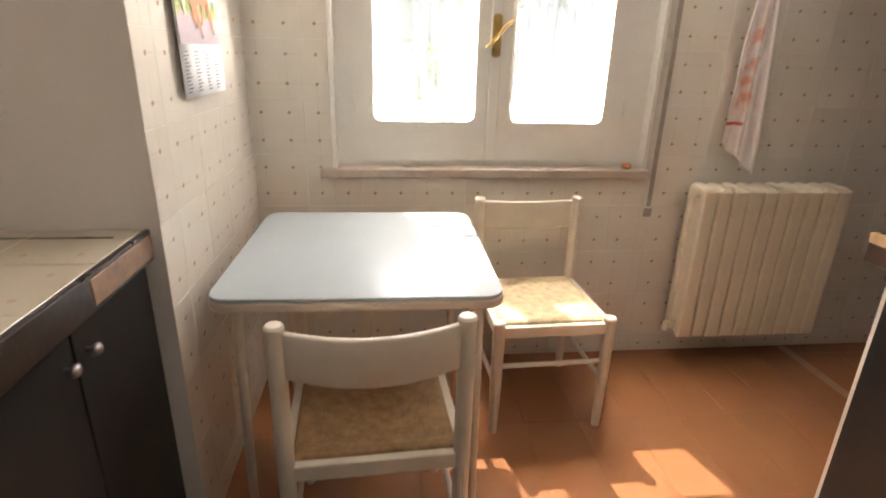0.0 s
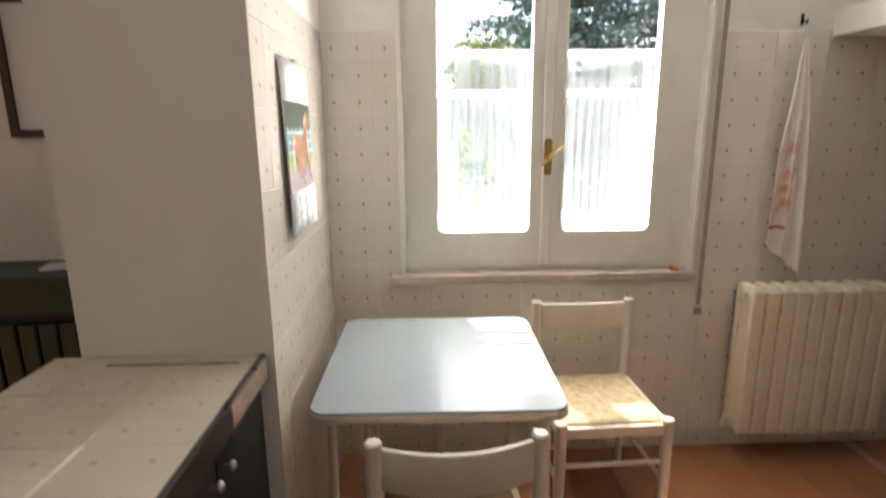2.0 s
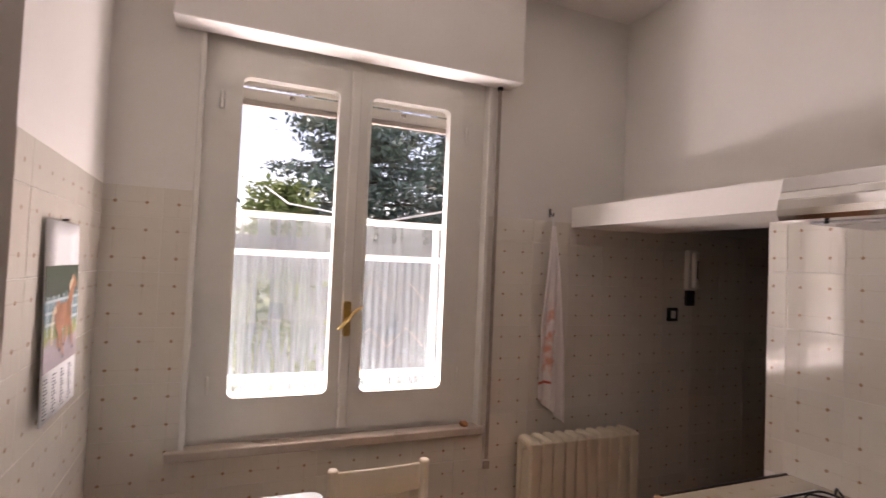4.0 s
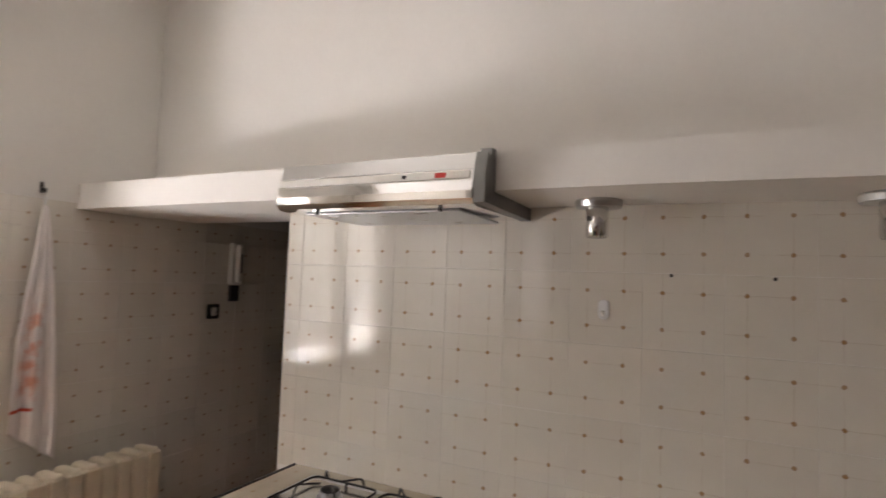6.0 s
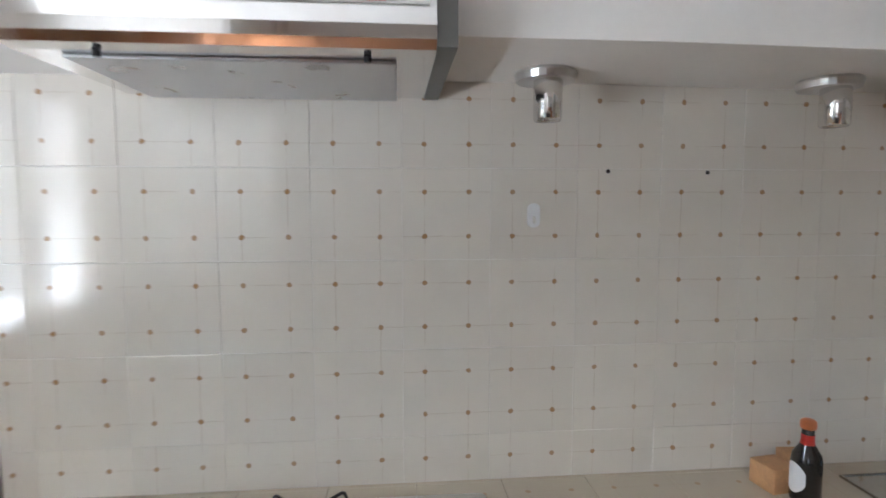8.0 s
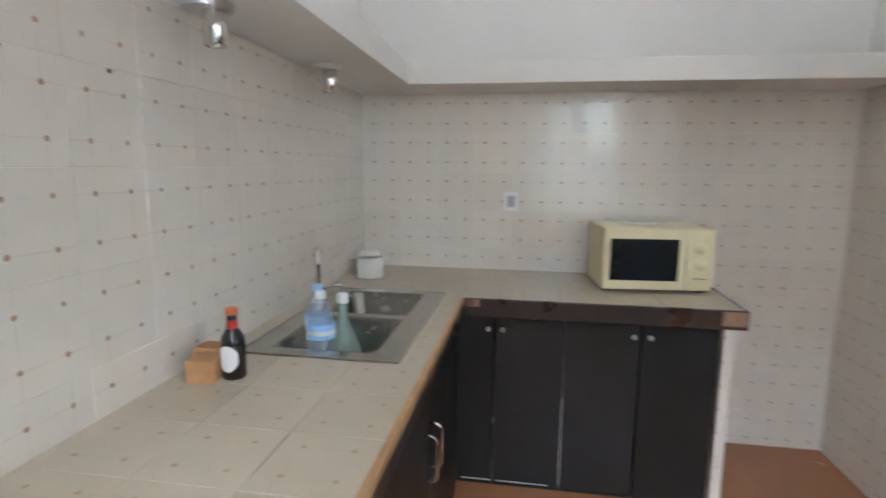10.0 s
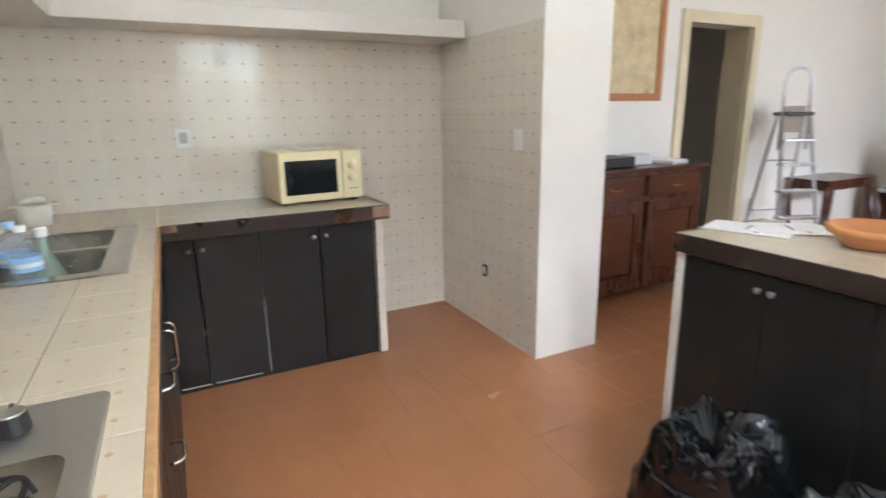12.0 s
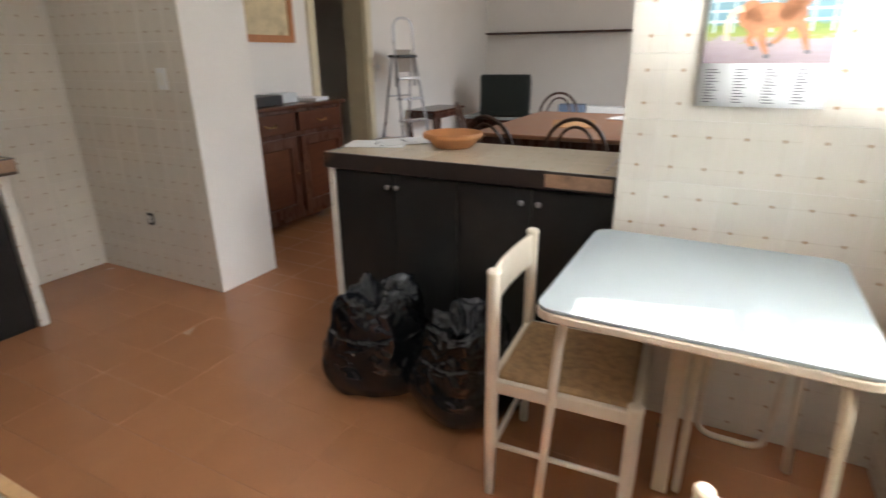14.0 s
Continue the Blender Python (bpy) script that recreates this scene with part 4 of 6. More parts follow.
def build_worktop():
    w = thing("kitchen_worktop", pose(0, 0, 0), "L-shaped cream-tiled kitchen worktop with worn dark edging", "worktop")
    for x0, y0, x1, y1 in cut((1.38, 0.0, 2.0, 3.285), SINK):
        part("base_slab", bbox(x0, y0, 0.805, x1, y1, WT), M["grout"], w)
    part("base_slab", bbox(0.275, 0.0, 0.805, 1.38, 0.655, WT), M["grout"], w)
    part("edging", bbox(1.366, 0.672, 0.80, 1.380, 3.295, 0.850, 0.003), M["edge"], w, "dark worn wooden edging")
    part("edging_strip", bbox(1.364, 0.672, 0.8505, 1.380, 3.296, 0.877, 0.002), M["rawwood"], w, "bare pale wood strip")
    part("edging", bbox(0.262, 0.655, 0.80, 1.366, 0.672, 0.878, 0.005), M["edge"], w, "dark worn wooden edging")
    part("worn_patch", bbox(0.2655, 0.670, 0.815, 0.36, 0.6735, 0.872, 0.001), M["edgeworn"], w, "edging worn to bare wood")
    part("worn_patch", bbox(1.30, 0.670, 0.842, 1.362, 0.6735, 0.874, 0.001), M["edgeworn"], w, "edging worn to bare wood")
    part("edging", bbox(0.260, 0.0, 0.80, 0.275, 0.671, 0.877, 0.004), M["edge"], w, "dark worn wooden edging")
    part("edging", bbox(1.38, 3.285, 0.80, 2.0, 3.297, 0.877, 0.003), M["edge"], w, "dark worn wooden edging")
    lay(w, pose(0, 0, WT + 0.008), (1.38, 0.0, 2.0, 3.285), (1.375, 0.03), (TILE, TILE), [SINK], M["toptile"])
    lay(w, pose(0, 0, WT + 0.008), (0.275, 0.0, 1.38, 0.655), (1.375 - 6 * TILE, 0.03), (TILE, TILE), [], M["toptile"])


def knob(parent, at, axis):
    bm = lathe([(0, 0), (0.005, 0), (0.005, 0.012), (0.011, 0.016), (0.012, 0.021), (0.008, 0.026), (0, 0.027)], 14)
    o = part("knob", bm, M["alu"], parent, "small dull metal knob", smooth=True)
    o.matrix_basis = pose(*at, *axis)


def bow_handle(parent, at, length, turn):
    bm = sweep(arc([(0, 0, -length / 2), (-0.035, 0, -length / 2), (-0.035, 0, length / 2), (0, 0, length / 2)], 5, 0.025), 0.0045, 8)
    o = part("handle", bm, M["chrome"], parent, "chrome bow handle", smooth=True)
    o.matrix_basis = pose(*at) @ turn


def unit(label, x0, y0, x1, y1, z0=0.0, z1=0.80):
    c = thing("base_cabinet", pose(0, 0, 0), label, "cabinet", "black base cabinets")
    part("body", bbox(x0, y0, z0, x1, y1, z1, 0.002), M["black"], c)
    return c


def build_units():
    # along the hob wall, fronts towards -x
    lab = "black-lacquered base cabinet under the tiled worktop"
    ident = pose(0, 0, 0)
    flat = pose(0, 0, 0, 90, 0, 0)
    for y0, y1, hy in ((0.68, 1.36, 1.32), (1.365, 1.76, 1.40)):
        c = unit(lab, 1.405, y0, 1.98, y1, 0.0, 0.60 if y1 < 1.4 else 0.80)
        d = part("door", bbox(1.386, y0 + 0.003, 0.02, 1.404, y1 - 0.003, 0.795, 0.003), M["black"], c)
        bow_handle(d, (1.386, hy, 0.575), 0.14, ident)
    c = unit("black drawer cabinet with chrome handles under the worktop", 1.405, 1.765, 1.98, 2.16)
    for k, (z0, z1) in enumerate(((0.60, 0.795), (0.40, 0.597), (0.20, 0.397), (0.02, 0.197))):
        d = part("drawer", bbox(1.386, 1.768, z0, 1.404, 2.157, z1, 0.003), M["black"], c)
        bow_handle(d, (1.386, 1.96, (z0 + z1) / 2 + 0.02), 0.10, flat)
    for y0, y1, hy in ((2.165, 2.69, 2.64), (2.695, 3.225, 2.75)):
        c = unit(lab, 1.405, y0, 1.98, y1)
        d = part("door", bbox(1.386, y0 + 0.003, 0.02, 1.404, y1 - 0.003, 0.795, 0.003), M["black"], c)
        knob(d, (1.386, hy, 0.72), (0, -90, 0))
    # along the back wall, fronts towards +y
    edges = (1.404, 1.237, 0.942, 0.639, 0.335)
    for k in range(4):
        x1, x0 = edges[k], edges[k + 1]
        c = unit("black-lacquered cabinet with chipped edges beside the corner", x0 + 0.001, 0.02, x1 - 0.001, 0.585)
        d = part("door", bbox(x0 + 0.003, 0.586, 0.03, x1 - 0.003, 0.603, 0.798, 0.003), M["black"], c)
        kx = (1.265, 1.205, 0.67, 0.605)[k]
        knob(d, (kx, 0.603, 0.735), (-90, 0, 0))
        part("plinth", bbox(x0 + 0.002, 0.54, 0.0, x1 - 0.002, 0.575, 0.03), M["black"], c)
        if k == 1:
            part("chipped_edge", bbox(x0 + 0.001, 0.6035, 0.04, x0 + 0.0035, 0.605, 0.44), M["whiteplastic"], d, "pale chipped edge")
            part("chipped_edge", bbox(x0 + 0.05, 0.6035, 0.030, x1 - 0.02, 0.605, 0.034), M["whiteplastic"], d, "pale chipped edge")
        if k == 2:
            part("chipped_edge", bbox(x0 + 0.01, 0.6035, 0.793, x1 - 0.004, 0.605, 0.7965), M["whiteplastic"], d, "pale chipped edge")
        if k == 0:
            part("chipped_edge", bbox(x0 - 0.001, 0.6035, 0.30, x0 + 0.002, 0.605, 0.33), M["whiteplastic"], d, "pale chipped edge")
            part("chipped_edge", bbox(x0 + 0.004, 0.6035, 0.030, x1 - 0.03, 0.605, 0.035), M["whiteplastic"], d, "pale chipped edge")


def tiled_post(name, label, x0, y0, x1, y1, z1, faces):
    p = thing(name, pose(0, 0, 0), label, "post")
    part("core", bbox(x0, y0, 0, x1, y1, z1), M["grout"], p)
    for f in faces:
        if f == "+y":
            m, r, ph = Matrix(((-1, 0, 0, 0), (0, 0, 1, y1 + 0.006), (0, 1, 0, 0), (0, 0, 0, 1))), (-x1, 0, -x0, z1), (-x1 - 0.05, ROWP)
        elif f == "-x":
            m, r, ph = Matrix(((0, 0, -1, x0 - 0.006), (-1, 0, 0, 0), (0, 1, 0, 0), (0, 0, 0, 1))), (-y1, 0, -y0, z1), (-y1, ROWP)
        elif f == "-y":
            m, r, ph = Matrix(((1, 0, 0, 0), (0, 0, -1, y0 - 0.006), (0, 1, 0, 0), (0, 0, 0, 1))), (x0, 0, x1, z1), (x0, ROWP)
        else:
            m, r, ph = Matrix(((0, 0, 1, x1 + 0.006), (1, 0, 0, 0), (0, 1, 0, 0), (0, 0, 0, 1))), (y0, 0, y1, z1), (y0 - 0.05, ROWP)
        lay(p, m, r, ph, (TILE, TILE), [], M["tile"])


ROWP = 0.80 - 4 * TILE
build_worktop()
build_units()
tiled_post("tiled_end_post", "cream-tiled end post holding up the worktop", 0.285, 0.02, 0.325, 0.60, 0.803, ("+y", "-x"))
tiled_post("tiled_end_post", "cream-tiled end post holding up the worktop", 1.44, 3.235, 1.99, 3.275, 0.803, ("-x",))


def build_sink():
    s = thing("double_sink", pose(0, 0, 0), "scratched steel double sink with drainer let into the worktop", "sink")
    x0, y0, x1, y1 = 1.455, 0.61, 1.925, 1.45
    z = 0.879
    bowls = ((1.535, 0.66, 1.85, 0.995), (1.535, 1.045, 1.85, 1.395))
    n = 0
    bm = bmesh.new()
    rects = [(x0, y0, x1, y1)]
    for b in bowls:
        rects = [q for p in rects for q in cut(p, b)]
    for r in rects:
        bbox(r[0], r[1], z - 0.004, r[2], r[3], z + 0.003, bm=bm)
    part("rim_plate", bm, M["inox"], s)
    part("rim_edge", sweep([(x0, y0, z), (x1, y0, z), (x1, y1, z), (x0, y1, z)], 0.006, 8, closed=True), M["inox"], s)
    for a0, b0, a1, b1 in bowls:
        bm = bmesh.new()
        rings = []
        for dz, ins, r in ((0.003, 0.0, 0.05), (-0.004, 0.006, 0.05), (-0.13, 0.018, 0.05), (-0.15, 0.04, 0.05), (-0.153, 0.10, 0.03)):
            rings.append([bm.verts.new((x, y, z + dz)) for x, y in rrect(a0 + ins, b0 + ins, a1 - ins, b1 - ins, r, 6)])
        corner = [bm.verts.new((x, y, z + 0.0032)) for x, y in rrect(a0 - 0.002, b0 - 0.002, a1 + 0.002, b1 + 0.002, 0.002, 6)]
        rings.insert(0, corner)
        for p, q in zip(rings, rings[1:]):
            for i in range(len(p)):
                j = (i + 1) % len(p)
                bm.faces.new((p[i], p[j], q[j], q[i]))
        bm.faces.new(rings[-1])
        bmesh.ops.recalc_face_normals(bm, faces=bm.faces[:])
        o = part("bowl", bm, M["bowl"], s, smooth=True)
        part("drain", lathe([(0, 0.004), (0.03, 0.004), (0.034, 0.0), (0.034, -0.002), (0, -0.002)], 18, at=((a0 + a1) / 2, (b0 + b1) / 2, z - 0.152)), M["chrome"], o)
    t = thing("sink_tap", pose(1.915, 0.88, WT + 0.008, 0, 0, -68), "chrome swan-neck mixer tap behind the sink", "tap")
    part("base", lathe([(0, 0), (0.026, 0), (0.026, 0.01), (0.016, 0.02), (0.014, 0.06), (0, 0.062)], 18), M["chrome"], t, smooth=True)
    part("spout", sweep([(0, 0, 0.05), (0, 0, 0.16), (-0.008, 0, 0.195), (-0.03, 0, 0.222), (-0.06, 0, 0.225), (-0.085, 0, 0.208), (-0.095, 0, 0.18), (-0.096, 0, 0.165)], 0.012, 14), M["chrome"], t, smooth=True)
    part("lever", sweep([(0, -0.012, 0.055), (-0.02, -0.05, 0.075), (-0.03, -0.09, 0.08)], [0.008, 0.006, 0.005], 10), M["chrome"], t, smooth=True)
    w = tagged(part("dirty_dishwater", slab(rrect(1.56, 1.07, 1.825, 1.37, 0.05), 0.735, 0.742), mat("dirty_water", (0.16, 0.16, 0.04), 0.08, 0.3, 8)), "shallow greenish dirty water in the sink bowl", "water")


build_sink()


def build_hob():
    h = thing("gas_hob", pose(0, 0, WT + 0.008), "steel gas hob with four burners and black knobs", "hob")
    part("plate", slab(rrect(1.437, 2.315, 1.92, 3.14, 0.015), 0.0, 0.012, 0.003), M["steel"], h)
    part("inner_tray", slab(rrect(1.475, 2.50, 1.89, 3.11, 0.03), 0.0125, 0.0135), M["inox"], h)
    for x in (1.558, 1.628, 1.698, 1.768):
        k = part("knob", lathe([(0, 0), (0.024, 0), (0.025, 0.004), (0.022, 0.03), (0, 0.031)], 22, at=(x, 2.400, 0.012)), M["darkplastic"], h, "black knob with a metal cap")
        part("cap", lathe([(0, 0.0), (0.0215, 0.0), (0.0205, 0.003), (0, 0.0035)], 22, at=(x, 2.400, 0.0432)), M["steel"], k)
        part("pointer", bbox(x - 0.003, 2.377, 0.012, x + 0.003, 2.387, 0.05, 0.001), M["darkplastic"], k)
    for bx, by, r in ((1.57, 2.69, 0.045), (1.79, 2.69, 0.036), (1.57, 2.97, 0.040), (1.79, 2.97, 0.032)):
        b = part("burner", lathe([(0, 0), (r * 1.2, 0), (r * 1.2, 0.006), (r, 0.008), (r, 0.02), (r * 0.9, 0.022), (0, 0.022)], 24, at=(bx, by, 0.013)), M["alu"], h)
        part("burner_cap", lathe([(0, 0), (r * 0.92, 0), (r * 0.92, 0.004), (r * 0.7, 0.008), (0, 0.009)], 24, at=(bx, by, 0.0355)), M["iron"], b, smooth=True)
    for yc in (2.69, 2.97):
        g = thing("pan_support", pose(0, 0, WT + 0.008), "black wire pan support lying on the hob", "pan support", "wire pan supports on the hob")
        x0, x1, y0, y1 = 1.505, 1.875, yc - 0.125, yc + 0.125
        part("outer_wire", sweep(arc([(x0, yc, 0.03), (x0, y0, 0.03), (x1, y0, 0.03), (x1, y1, 0.03), (x0, y1, 0.03), (x0, yc + 0.002, 0.03)], 4, 0.03), 0.004, 8), M["iron"], g, smooth=True)
        for cx in (1.57, 1.79):
            for a in range(4):
                dx, dy = math.cos(math.pi / 2 * a + 0.785), math.sin(math.pi / 2 * a + 0.785)
                pts = arc([(cx + dx * 0.11, yc + dy * 0.11, 0.03), (cx + dx * 0.10, yc + dy * 0.10, 0.062), (cx + dx * 0.03, yc + dy * 0.03, 0.058)], 3, 0.012)
                part("finger", sweep(pts, 0.0035, 8), M["iron"], g, smooth=True)
        part("cross_wire", sweep([(1.675, y0, 0.03), (1.675, y1, 0.03)], 0.004, 8), M["iron"], g)
        for fx in (x0, x1):
            part("foot", sweep([(fx, yc, 0.032), (fx, yc, 0.0135)], 0.004, 8), M["iron"], g)


build_hob()


def build_hood():
    h = thing("cooker_hood", pose(0, 0, 0), "steel slimline cooker hood wrapped round the shelf edge", "cooker hood")
    y0, y1 = 2.445, 3.07
    prof = [(1.992, 1.765), (1.64, 1.758), (1.612, 1.762), (1.600, 1.775), (1.598, 1.795), (1.604, 1.822), (1.615, 1.845), (1.626, 1.893), (1.676, 1.897), (1.676, 1.802), (1.992, 1.802)]
    bm = bmesh.new()
    a = [bm.verts.new((x, y0, z)) for x, z in prof]
    b = [bm.verts.new((x, y1, z)) for x, z in prof]
    for i in range(len(prof)):
        j = (i + 1) % len(prof)
        bm.faces.new((a[i], a[j], b[j], b[i]))
    bm.faces.new(a)
    bm.faces.new(b[::-1])
    bmesh.ops.recalc_face_normals(bm, faces=bm.faces[:])
    o = part("casing", bm, M["chrome"], h)
    part("brushed_panel", slab_yz(y0 + 0.002, y1 - 0.002, (1.6165, 1.851), (1.6255, 1.891), 0.0025), M["steel"], h, "brushed upper panel")
    part("switch_strip", slab_yz(y0 + 0.01, y1 - 0.005, (1.6045, 1.826), (1.6135, 1.846), 0.003), M["whiteplastic"], h, "white switch strip")
    part("rocker_switch", bbox(1.600, 2.52, 1.829, 1.609, 2.55, 1.842, 0.002), M["red"], h, "red rocker switch")
    part("push_button", bbox(1.600, 2.635, 1.831, 1.609, 2.645, 1.840, 0.001), M["darkplastic"], h)
    part("filter", bbox(1.66, y0 + 0.06, 1.752, 1.96, y1 - 0.06, 1.758, 0.002), M["alu"], h)
    bm = bmesh.new()
    out = [(1.604, 1.765), (1.604, 1.835), (1.620, 1.893), (1.640, 1.885), (1.648, 1.908), (1.674, 1.908), (1.674, 1.800), (1.99, 1.800), (1.99, 1.762)]
    a = [bm.verts.new((x, y0 - 0.032, z)) for x, z in out]
    b = [bm.verts.new((x, y0 - 0.001, z)) for x, z in out]
    for i in range(len(out)):
        j = (i + 1) % len(out)
        bm.faces.new((a[i], a[j], b[j], b[i]))
    bm.faces.new(a)
    bm.faces.new(b[::-1])
    bmesh.ops.recalc_face_normals(bm, faces=bm.faces[:])
    part("side_plate", bm, mat("dull_dark_steel", (0.20, 0.20, 0.19), 0.45, 0.1, 8, 0.05, 100, metal=1), h, "dull dark side plate")
    for y in (2.55, 2.95):
        part("screw", lathe([(0, -0.008), (0.006, -0.008), (0.006, 0), (0, 0)], 10, at=(1.64, y, 1.757)), M["iron"], h)


def slab_yz(y0, y1, p, q, t):
    """A thin plate between two points of the xz profile, standing proud by t."""
    bm = bmesh.new()
    n = Vector((-(q[1] - p[1]), q[0] - p[0])).normalized() * t
    c = [(p[0], p[1]), (q[0], q[1]), (q[0] + n[0], q[1] + n[1]), (p[0] + n[0], p[1] + n[1])]
    a = [bm.verts.new((x, y0, z)) for x, z in c]
    b = [bm.verts.new((x, y1, z)) for x, z in c]
    for i in range(4):
        j = (i + 1) % 4
        bm.faces.new((a[i], a[j], b[j], b[i]))
    bm.faces.new(a)
    bm.faces.new(b[::-1])
    bmesh.ops.recalc_face_normals(bm, faces=bm.faces[:])
    return bm


build_hood()
for y in (2.195, 1.56, 0.80):
    s = thing("shelf_spotlight", pose(1.90, y, SH0 - 0.018 * max(0, 2.0 - y) / 2.0), "small chrome spotlight fixed under the shelf", "spotlight", "chrome spotlights under the shelf")
    part("mounting_plate", lathe([(0, 0.0), (0.062, 0.0), (0.065, -0.006), (0.061, -0.020), (0.02, -0.023), (0, -0.025)], 26), M["steel"], s)
    l = part("lamp_tube", lathe([(0, 0), (0.028, 0), (0.030, 0.004), (0.030, 0.080), (0.027, 0.084), (0.025, 0.078), (0.02, 0.03), (0, 0.03)], 22), M["chrome"], s, smooth=True)
    l.matrix_basis = pose(-0.02, 0, -0.02, 180, 0, 0)


# ---- on the worktop and walls ----
def build_microwave():
    m = thing("microwave_oven", pose(0.565, 0.255, WT + 0.009, 0, 0, 5), "cream microwave oven with dark window and two dials", "microwave")
    part("casing", bbox(-0.235, -0.16, 0.012, 0.235, 0.148, 0.285, 0.008), M["cream"], m)
    d = part("door", bbox(-0.115, 0.149, 0.014, 0.234, 0.166, 0.283, 0.006), M["cream"], m)
    part("door_window", bbox(-0.085, 0.1665, 0.055, 0.205, 0.169, 0.238, 0.001), M["screen"], d, "dark glass window")
    p = part("control_panel", bbox(-0.234, 0.149, 0.014, -0.118, 0.165, 0.283, 0.006), M["cream"], m)
    for z in (0.20, 0.13):
        k = part("dial", lathe([(0, 0), (0.025, 0), (0.025, 0.006), (0.02, 0.016), (0, 0.017)], 24), M["cream"], p, smooth=True)
        k.matrix_basis = pose(-0.176, 0.165, z, -90, 0, 0)
    part("door_button", bbox(-0.21, 0.165, 0.03, -0.14, 0.169, 0.06, 0.002), M["cream"], p)
    part("label_bar", bbox(-0.205, 0.1655, 0.066, -0.15, 0.1662, 0.070), M["ink"], p)
    for x in (-0.2, 0.2):
        for y in (-0.13, 0.12):
            part("foot", lathe([(0, 0), (0.012, 0), (0.012, 0.013), (0, 0.013)], 10, at=(x, y, 0)), M["darkplastic"], m)
    c = tagged(part("power_cord", sweep([(-0.02, 0, 0.006), (0.05, 0.04, 0.006), (0.12, 0.0, 0.006), (0.2, -0.05, 0.012), (0.22, -0.08, 0.02), (0.19, -0.1, 0.006), (0.1, -0.06, 0.006)], 0.005, 8), M["whiteplastic"], smooth=True), "white power cord lying on the microwave", "cable")
    c.matrix_world = pose(0.52, 0.27, WT + 0.294)


build_microwave()
b = thing("wine_bottle", pose(1.845, 1.61, WT + 0.008) @ Matrix.Scale(0.85, 4), "dark glass bottle with cream label and orange foil", "bottle")
part("glass_body", lathe([(0, 0), (0.033, 0), (0.036, 0.005), (0.036, 0.105), (0.033, 0.125), (0.017, 0.152), (0.0145, 0.165), (0.0145, 0.197), (0, 0.199)], 26), M["bottle"], b, smooth=True)
part("collar_foil", lathe([(0.0172, 0.152), (0.0156, 0.166), (0.0156, 0.178), (0.0152, 0.178)], 20), M["red"], b)
part("stopper", lathe([(0, 0.193), (0.018, 0.193), (0.0195, 0.199), (0.0185, 0.212), (0.012, 0.217), (0, 0.218)], 18), M["orange"], b, "orange foil-covered stopper", smooth=True)
lab = bmesh.new()
prev = None
for i in range(13):
    a = radians(40 + 100 * i / 12)
    hgt = 0.040 * math.sin(math.pi * (i + 0.6) / 13.2) ** 0.5
    pair = [lab.verts.new((0.0368 * math.cos(a), 0.0368 * math.sin(a), 0.066 - hgt)), lab.verts.new((0.0368 * math.cos(a), 0.0368 * math.sin(a), 0.066 + hgt))]
    if prev:
        lab.faces.new((prev[0], pair[0], pair[1], prev[1]))
    prev = pair
part("label", lab, M["paper"], b, "oval cream paper label")
bx = tagged(part("wooden_block", bbox(-0.036, -0.034, 0, 0.036, 0.034, 0.058, 0.003), M["cork"]), "small light-brown wooden block on the worktop", "block")
bx.matrix_world = pose(1.905, 1.64, WT + 0.0085, 0, 0, 8)
bx2 = tagged(part("wooden_block", bbox(-0.04, -0.03, 0, 0.03, 0.03, 0.060, 0.003), M["cork"]), "small brown wooden block behind the bottle", "block")
bx2.matrix_world = pose(1.945, 1.555, WT + 0.0085, 0, 0, -5)
j = thing("white_canister", pose(1.87, 0.33, WT + 0.008), "white plastic canister with loose lid on the worktop", "canister")
part("tub", lathe([(0, 0), (0.058, 0), (0.062, 0.006), (0.066, 0.10), (0.063, 0.10), (0.058, 0.01), (0, 0.01)], 30), M["whiteplastic"], j, smooth=True)
l = part("lid", lathe([(0, 0.03), (0.03, 0.028), (0.05, 0.018), (0.056, 0.0), (0, -0.001)], 30), M["whiteplastic"], j, smooth=True)
l.matrix_basis = pose(0.005, 0.0, 0.105, 6, 4, 0)
part("handle_lug", bbox(0.06, -0.012, 0.088, 0.095, 0.012, 0.096, 0.003), M["whiteplastic"], j)
part("handle_lug", bbox(-0.095, -0.012, 0.088, -0.06, 0.012, 0.096, 0.003), M["whiteplastic"], j)


def water_bottle(x, y, z, tint):
    w = thing("water_bottle", pose(x, y, z), "clear plastic water bottle with blue label in the sink", "bottle", "water bottles in the sink")
    prof = [(0, 0.002), (0.034, 0.0), (0.042, 0.008)]
    for k in range(14):
        prof.append((0.042 - 0.0018 * (k % 2), 0.02 + k * 0.014))
    prof += [(0.038, 0.225), (0.022, 0.255), (0.0135, 0.268), (0.0135, 0.285), (0, 0.286)]
    part("plastic_body", lathe(prof, 24), M["pet"], w, smooth=True)
    lb = part("label", lathe([(0.0432, 0.150), (0.0436, 0.152), (0.0436, 0.193), (0.0432, 0.195)], 24), M["blue"], w, "blue and white paper label")
    part("label_band", lathe([(0.0439, 0.164), (0.0441, 0.165), (0.0441, 0.176), (0.0439, 0.177)], 24), M["paper"], lb, "white band")
    part("cap", lathe([(0, 0.272), (0.0158, 0.272), (0.0162, 0.276), (0.0158, 0.292), (0, 0.293)], 20), tint, w, "screw cap")


